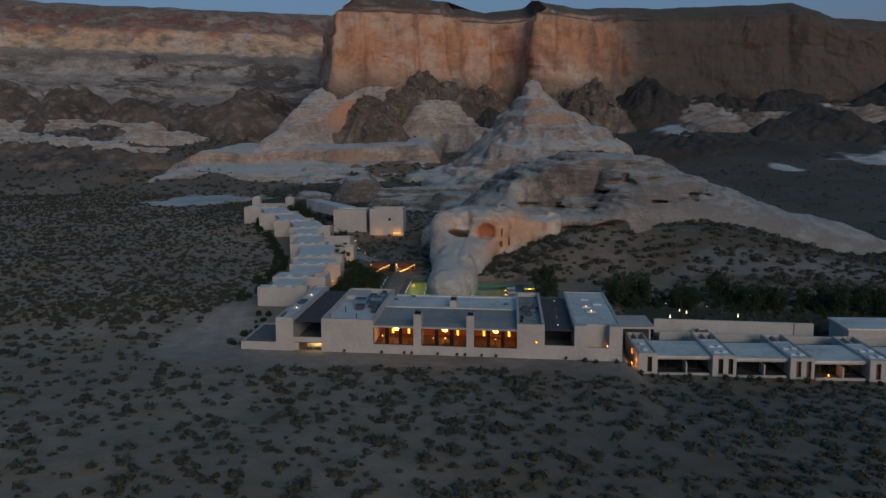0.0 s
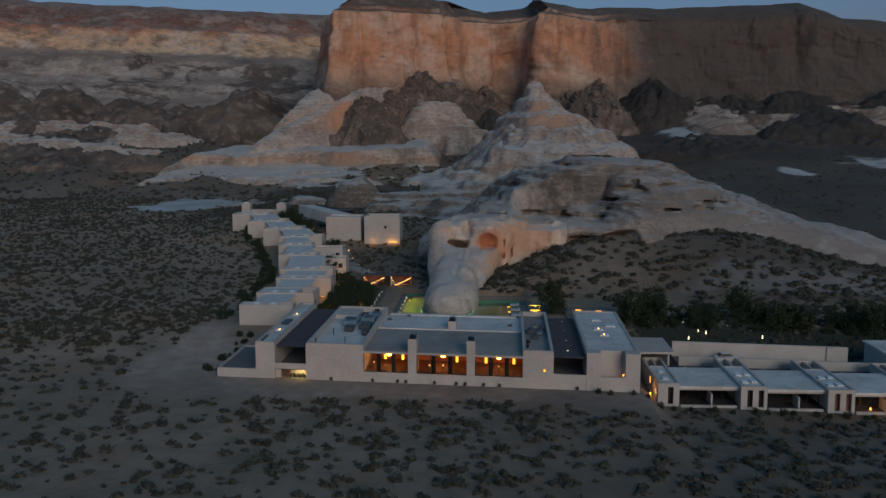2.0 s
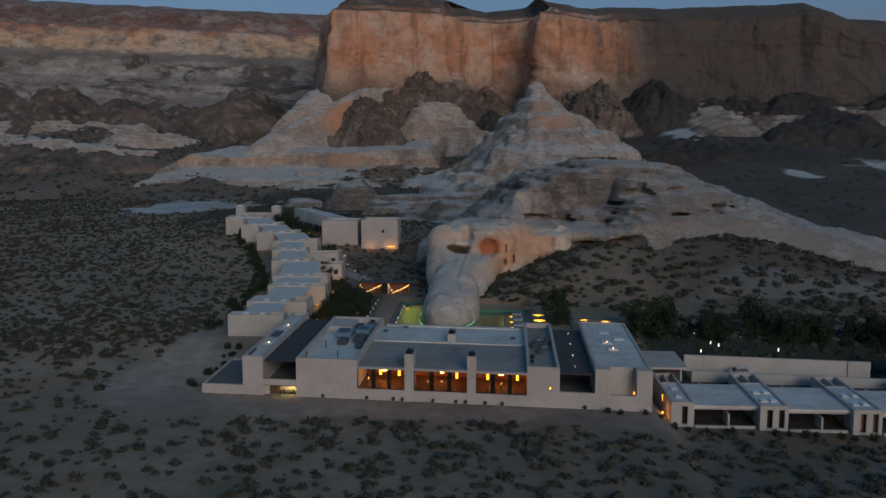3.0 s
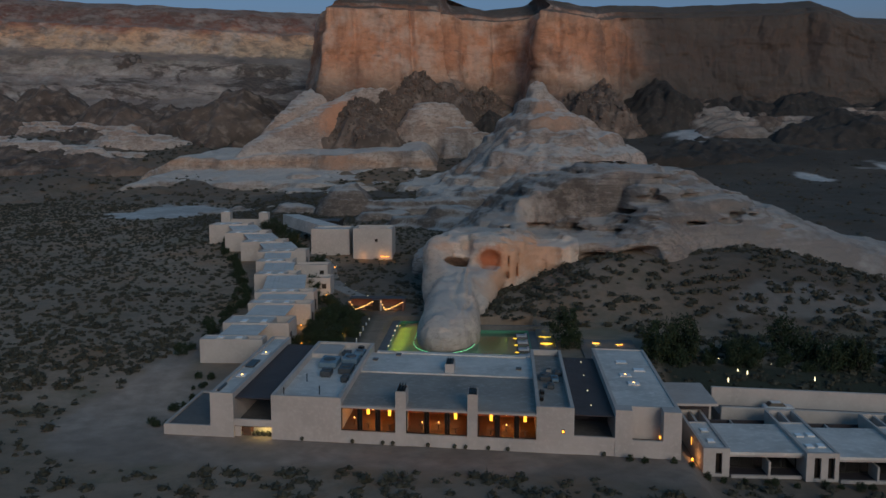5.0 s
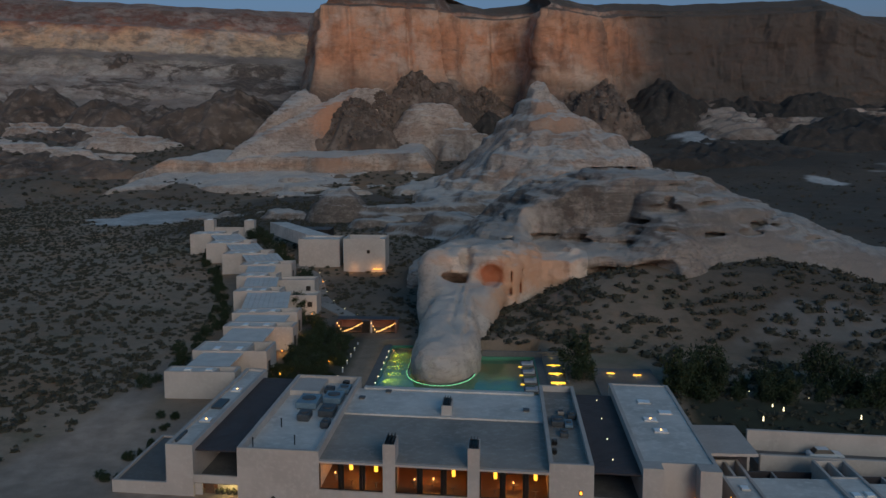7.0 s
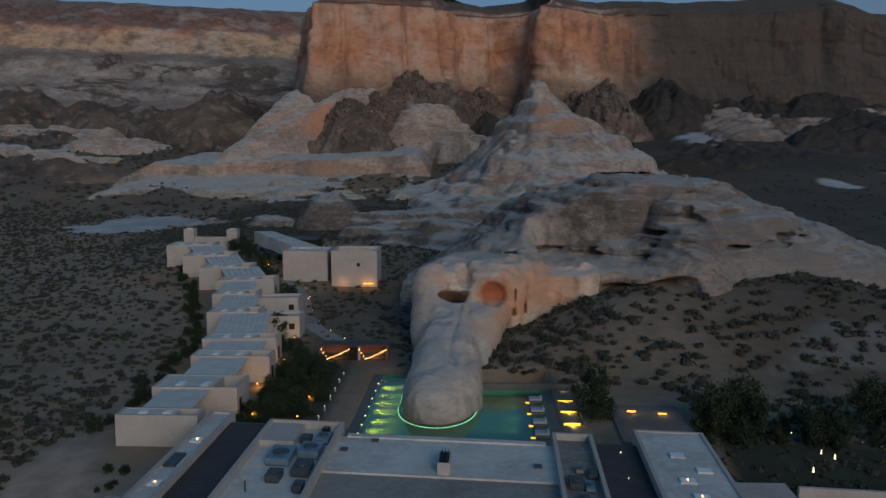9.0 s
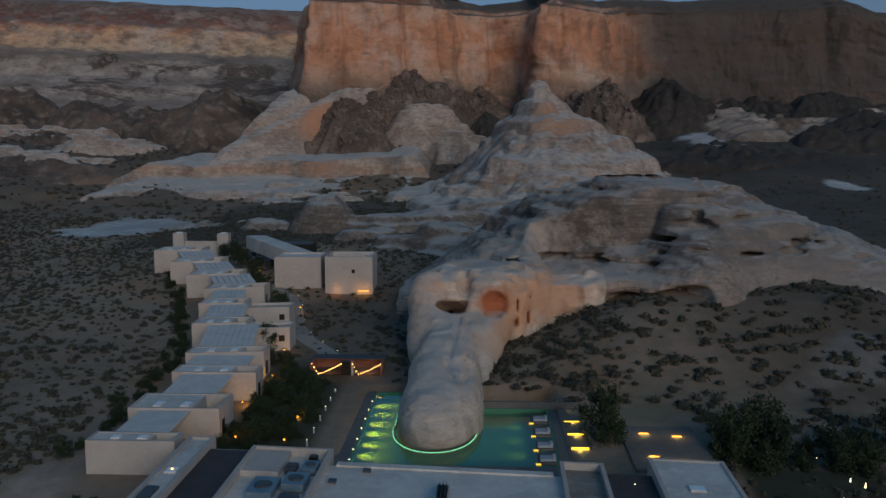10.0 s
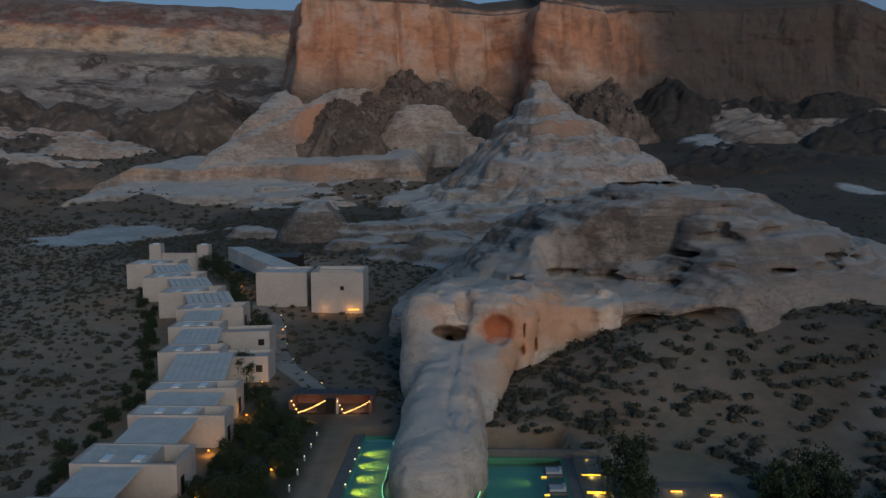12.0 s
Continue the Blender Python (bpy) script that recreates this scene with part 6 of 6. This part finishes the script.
for n in range(46):
    x = 47.0 + 1.42 * n + rng.uniform(-1.0, 1.0)
    y = 42 - 0.1 * (x - 50) + (n % 3) * 3.5 + rng.uniform(-2, 2)
    size = rng.choice((0.7, 0.85, 1.0, 1.15, 1.3)) * rng.uniform(0.9, 1.1)
    garden_tree = plant("tree", (x, y, -2.0), KINDS[n % 4], size, n * 1.7, "dense dark green garden tree behind the wall", "garden trees")
    garden_tree.scale = (0.85 * size, 0.85 * size, 1.02 * size)
for n, (x, y) in enumerate(((-11.5, 45.5), (-9.0, 50.0), (-12.5, 54.0), (-8.4, 58.6), (-11.6, 62.0), (-8.6, 66.5), (-12.4, 70.0), (-9.8, 71.0), (-13.5, 76.0), (-16.0, 84.0), (-18.5, 82.0), (-13.8, 66.0), (-7.4, 62.6))):
    plant("tree", (x, y, 1.2), KINDS[2 + n % 2], rng.uniform(0.55, 0.75), n * 1.3, "dusky olive tree in the court garden", "court trees")
for n in range(84):
    x, y = rng.uniform(-16.5, -5.9), rng.uniform(39, 73)
    ob = plant("garden_shrub", (x, y, 0.5), KINDS[2 + n % 2], rng.uniform(0.28, 0.5), n * 1.9, "dark olive shrub filling the court garden", "court shrubs")
for n, (x, y, z) in enumerate(((-44.0, 168.0, 6.5), (-48.0, 174.0, 6.8), (-39.0, 160.0, 6.2), (-33.0, 140.0, 5.0), (-35.5, 146.0, 5.5), (-30.5, 133.0, 4.6), (-24.0, 118.0, 3.8), (-26.5, 100.5, 3.0), (-20.5, 93.0, 2.6), (-52.0, 180.0, 7.0))):
    plant("tree", (x, y, z - 0.6), KINDS[n % 4], rng.uniform(0.6, 0.95), n * 1.1, "dark green tree among the hillside suites", "hillside trees")


for n in range(30):
    x = 36.5 + 2.2 * n + rng.uniform(-0.8, 0.8)
    y = (-5.4 if x < 44.5 else -6.0 - 0.1 * (x - 45.8)) + rng.uniform(-0.7, 0.3)
    z = float(land(np.array([x]), np.array([y]))[0])
    plant("hedge_shrub", (x, y, z - 0.25), KINDS[2 + n % 2], rng.uniform(0.15, 0.26), n * 1.7, "low dark green shrub at the foot of the suites", "shrubs before the suites")
for n in range(16):
    x, y = rng.uniform(-27.5, -24.2), rng.uniform(3, 26)
    z = float(land(np.array([x]), np.array([y]))[0])
    plant("hedge_shrub", (x, y, z - 0.25), KINDS[2 + n % 2], rng.uniform(0.15, 0.3), n * 1.3, "low dark shrub beside the terrace wall", "shrubs beside the terrace")
for n in range(46):
    y = 40 + 3.2 * n + rng.uniform(-1.2, 1.2)
    x = float(np.interp(y, (30, 80, 110, 140, 190), (-32, -33, -41, -52, -70))) + rng.uniform(-2.5, 1.0)
    z = float(land(np.array([x]), np.array([y]))[0])
    plant("wall_shrub", (x, y, z - 0.5), KINDS[2 + n % 2], rng.uniform(0.32, 0.55), n * 2.1, "dark bushy desert shrub beside the hillside suites", "shrubs beside the suites")


# ---- desert scrub ----
def scrub(name, spots, label, blades=22):
    rng = np.random.default_rng(9)
    co, faces = [], []
    n = len(spots)
    base = np.zeros((n, blades, 3, 3))
    ang = rng.uniform(0, 6.283, (n, blades))
    tilt = np.arccos(rng.uniform(0.02, 1.0, (n, blades)))
    size = spots[:, 3][:, None]
    ln = size * rng.uniform(0.55, 1.0, (n, blades))
    at = spots[:, None, :3] + np.stack([np.cos(ang) * np.sin(tilt) * ln, np.sin(ang) * np.sin(tilt) * ln, np.cos(tilt) * ln * 0.75], -1)
    for k in range(3):
        base[:, :, k] = at + rng.normal(0, 0.25, (n, blades, 3)) * size[..., None] * (1, 1, 0.8)
    base[..., 2] = np.maximum(base[..., 2], spots[:, None, None, 2])
    a = (np.arange(7) * 2 * np.pi / 7)[None] + rng.uniform(0, 6.283, (n, 1))
    ring = []
    for wide, tall in ((0.7, 0.0), (0.6, 0.38)):
        r = size * wide * rng.uniform(0.7, 1.15, (n, 7))
        ring.append(np.stack([spots[:, 0:1] + r * np.cos(a), spots[:, 1:2] + r * np.sin(a), spots[:, 2:3] + size * tall * rng.uniform(0.7, 1.2, (n, 7))], -1))
    top = spots[:, None, :3] + np.array([0, 0, 0.68]) * size[..., None]
    dome_ = np.concatenate(ring + [top], 1)
    k, q = np.arange(7), (np.arange(7) + 1) % 7
    tri = np.concatenate([np.stack([k, q, q + 7], -1), np.stack([k, q + 7, k + 7], -1), np.stack([k + 7, q + 7, np.full(7, 14)], -1)])
    faces = (tri[None] + (15 * np.arange(n))[:, None, None]).reshape(-1, 3)
    co = np.concatenate([dome_.reshape(-1, 3), base.reshape(-1, 3)])
    faces = np.concatenate([faces, 15 * n + np.arange(3 * n * blades).reshape(-1, 3)])
    ob = raw(name, co, faces, [SCRUB], False)
    return tagged(ob, label, "scrub", kind="stuff")


def free_ground(x, y):
    """Where scrub may grow: clear of buildings, gravel, pool and rock."""
    u, v = x - 0.02 * y, y + 0.2 + 0.1 * x
    built = (u > -32) & (u < 110) & (v > -1.5) & (v < 26)
    built |= (x > -34) & (x < 46) & (y > 20) & (y < 63) & ~((x > 17) & (y > 63))
    built |= (x > -20) & (x < 3) & (y > 60) & (y < 84)
    chain_x = np.interp(y, (30, 80, 110, 140, 190), (-23, -24, -30, -42, -62))
    built |= (np.abs(x - chain_x) < 10) & (y > 25) & (y < 195)
    built |= (gravel(x, y) > 0.35) | (bare(x, y) > 0.4)
    return ~built


def grow(count, x0, x1, y0, y1, lo, hi, seed, rocks=True):
    rng = np.random.default_rng(seed)
    x, y = rng.uniform(x0, x1, count), rng.uniform(y0, y1, count)
    keep = free_ground(x, y) & (fbm(x, y, 30, 3, 77) > rng.uniform(-3.0, 2.2, count))
    x, y = x[keep], y[keep]
    z = land(x, y)
    low = np.full_like(z, True, bool)
    for top in (near_rock, platform_rock):
        low &= top(x, y) < z + 0.3
    x, y, z = x[low], y[low], z[low]
    return np.stack([x, y, z - 0.05, rng.uniform(lo, hi, len(x)) * rng.uniform(0.6, 1.2, len(x))], -1)


scrub("desert_scrub", np.concatenate([grow(25000, -150, 170, -240, 60, 0.45, 1.1, 1), grow(9000, 5, 170, -240, 60, 0.5, 1.2, 7), grow(34000, -260, 20, 20, 340, 0.4, 1.0, 2), grow(4200, 18, 180, 55, 130, 0.5, 1.5, 3)]), "low grey-green sage scrub scattered over dry soil")
scrub("far_scrub", np.concatenate([grow(5200, -420, 60, 300, 640, 1.0, 2.2, 5), grow(2600, 90, 420, 120, 560, 0.7, 1.4, 6)]), "dark low scrub on the far slopes", 14)
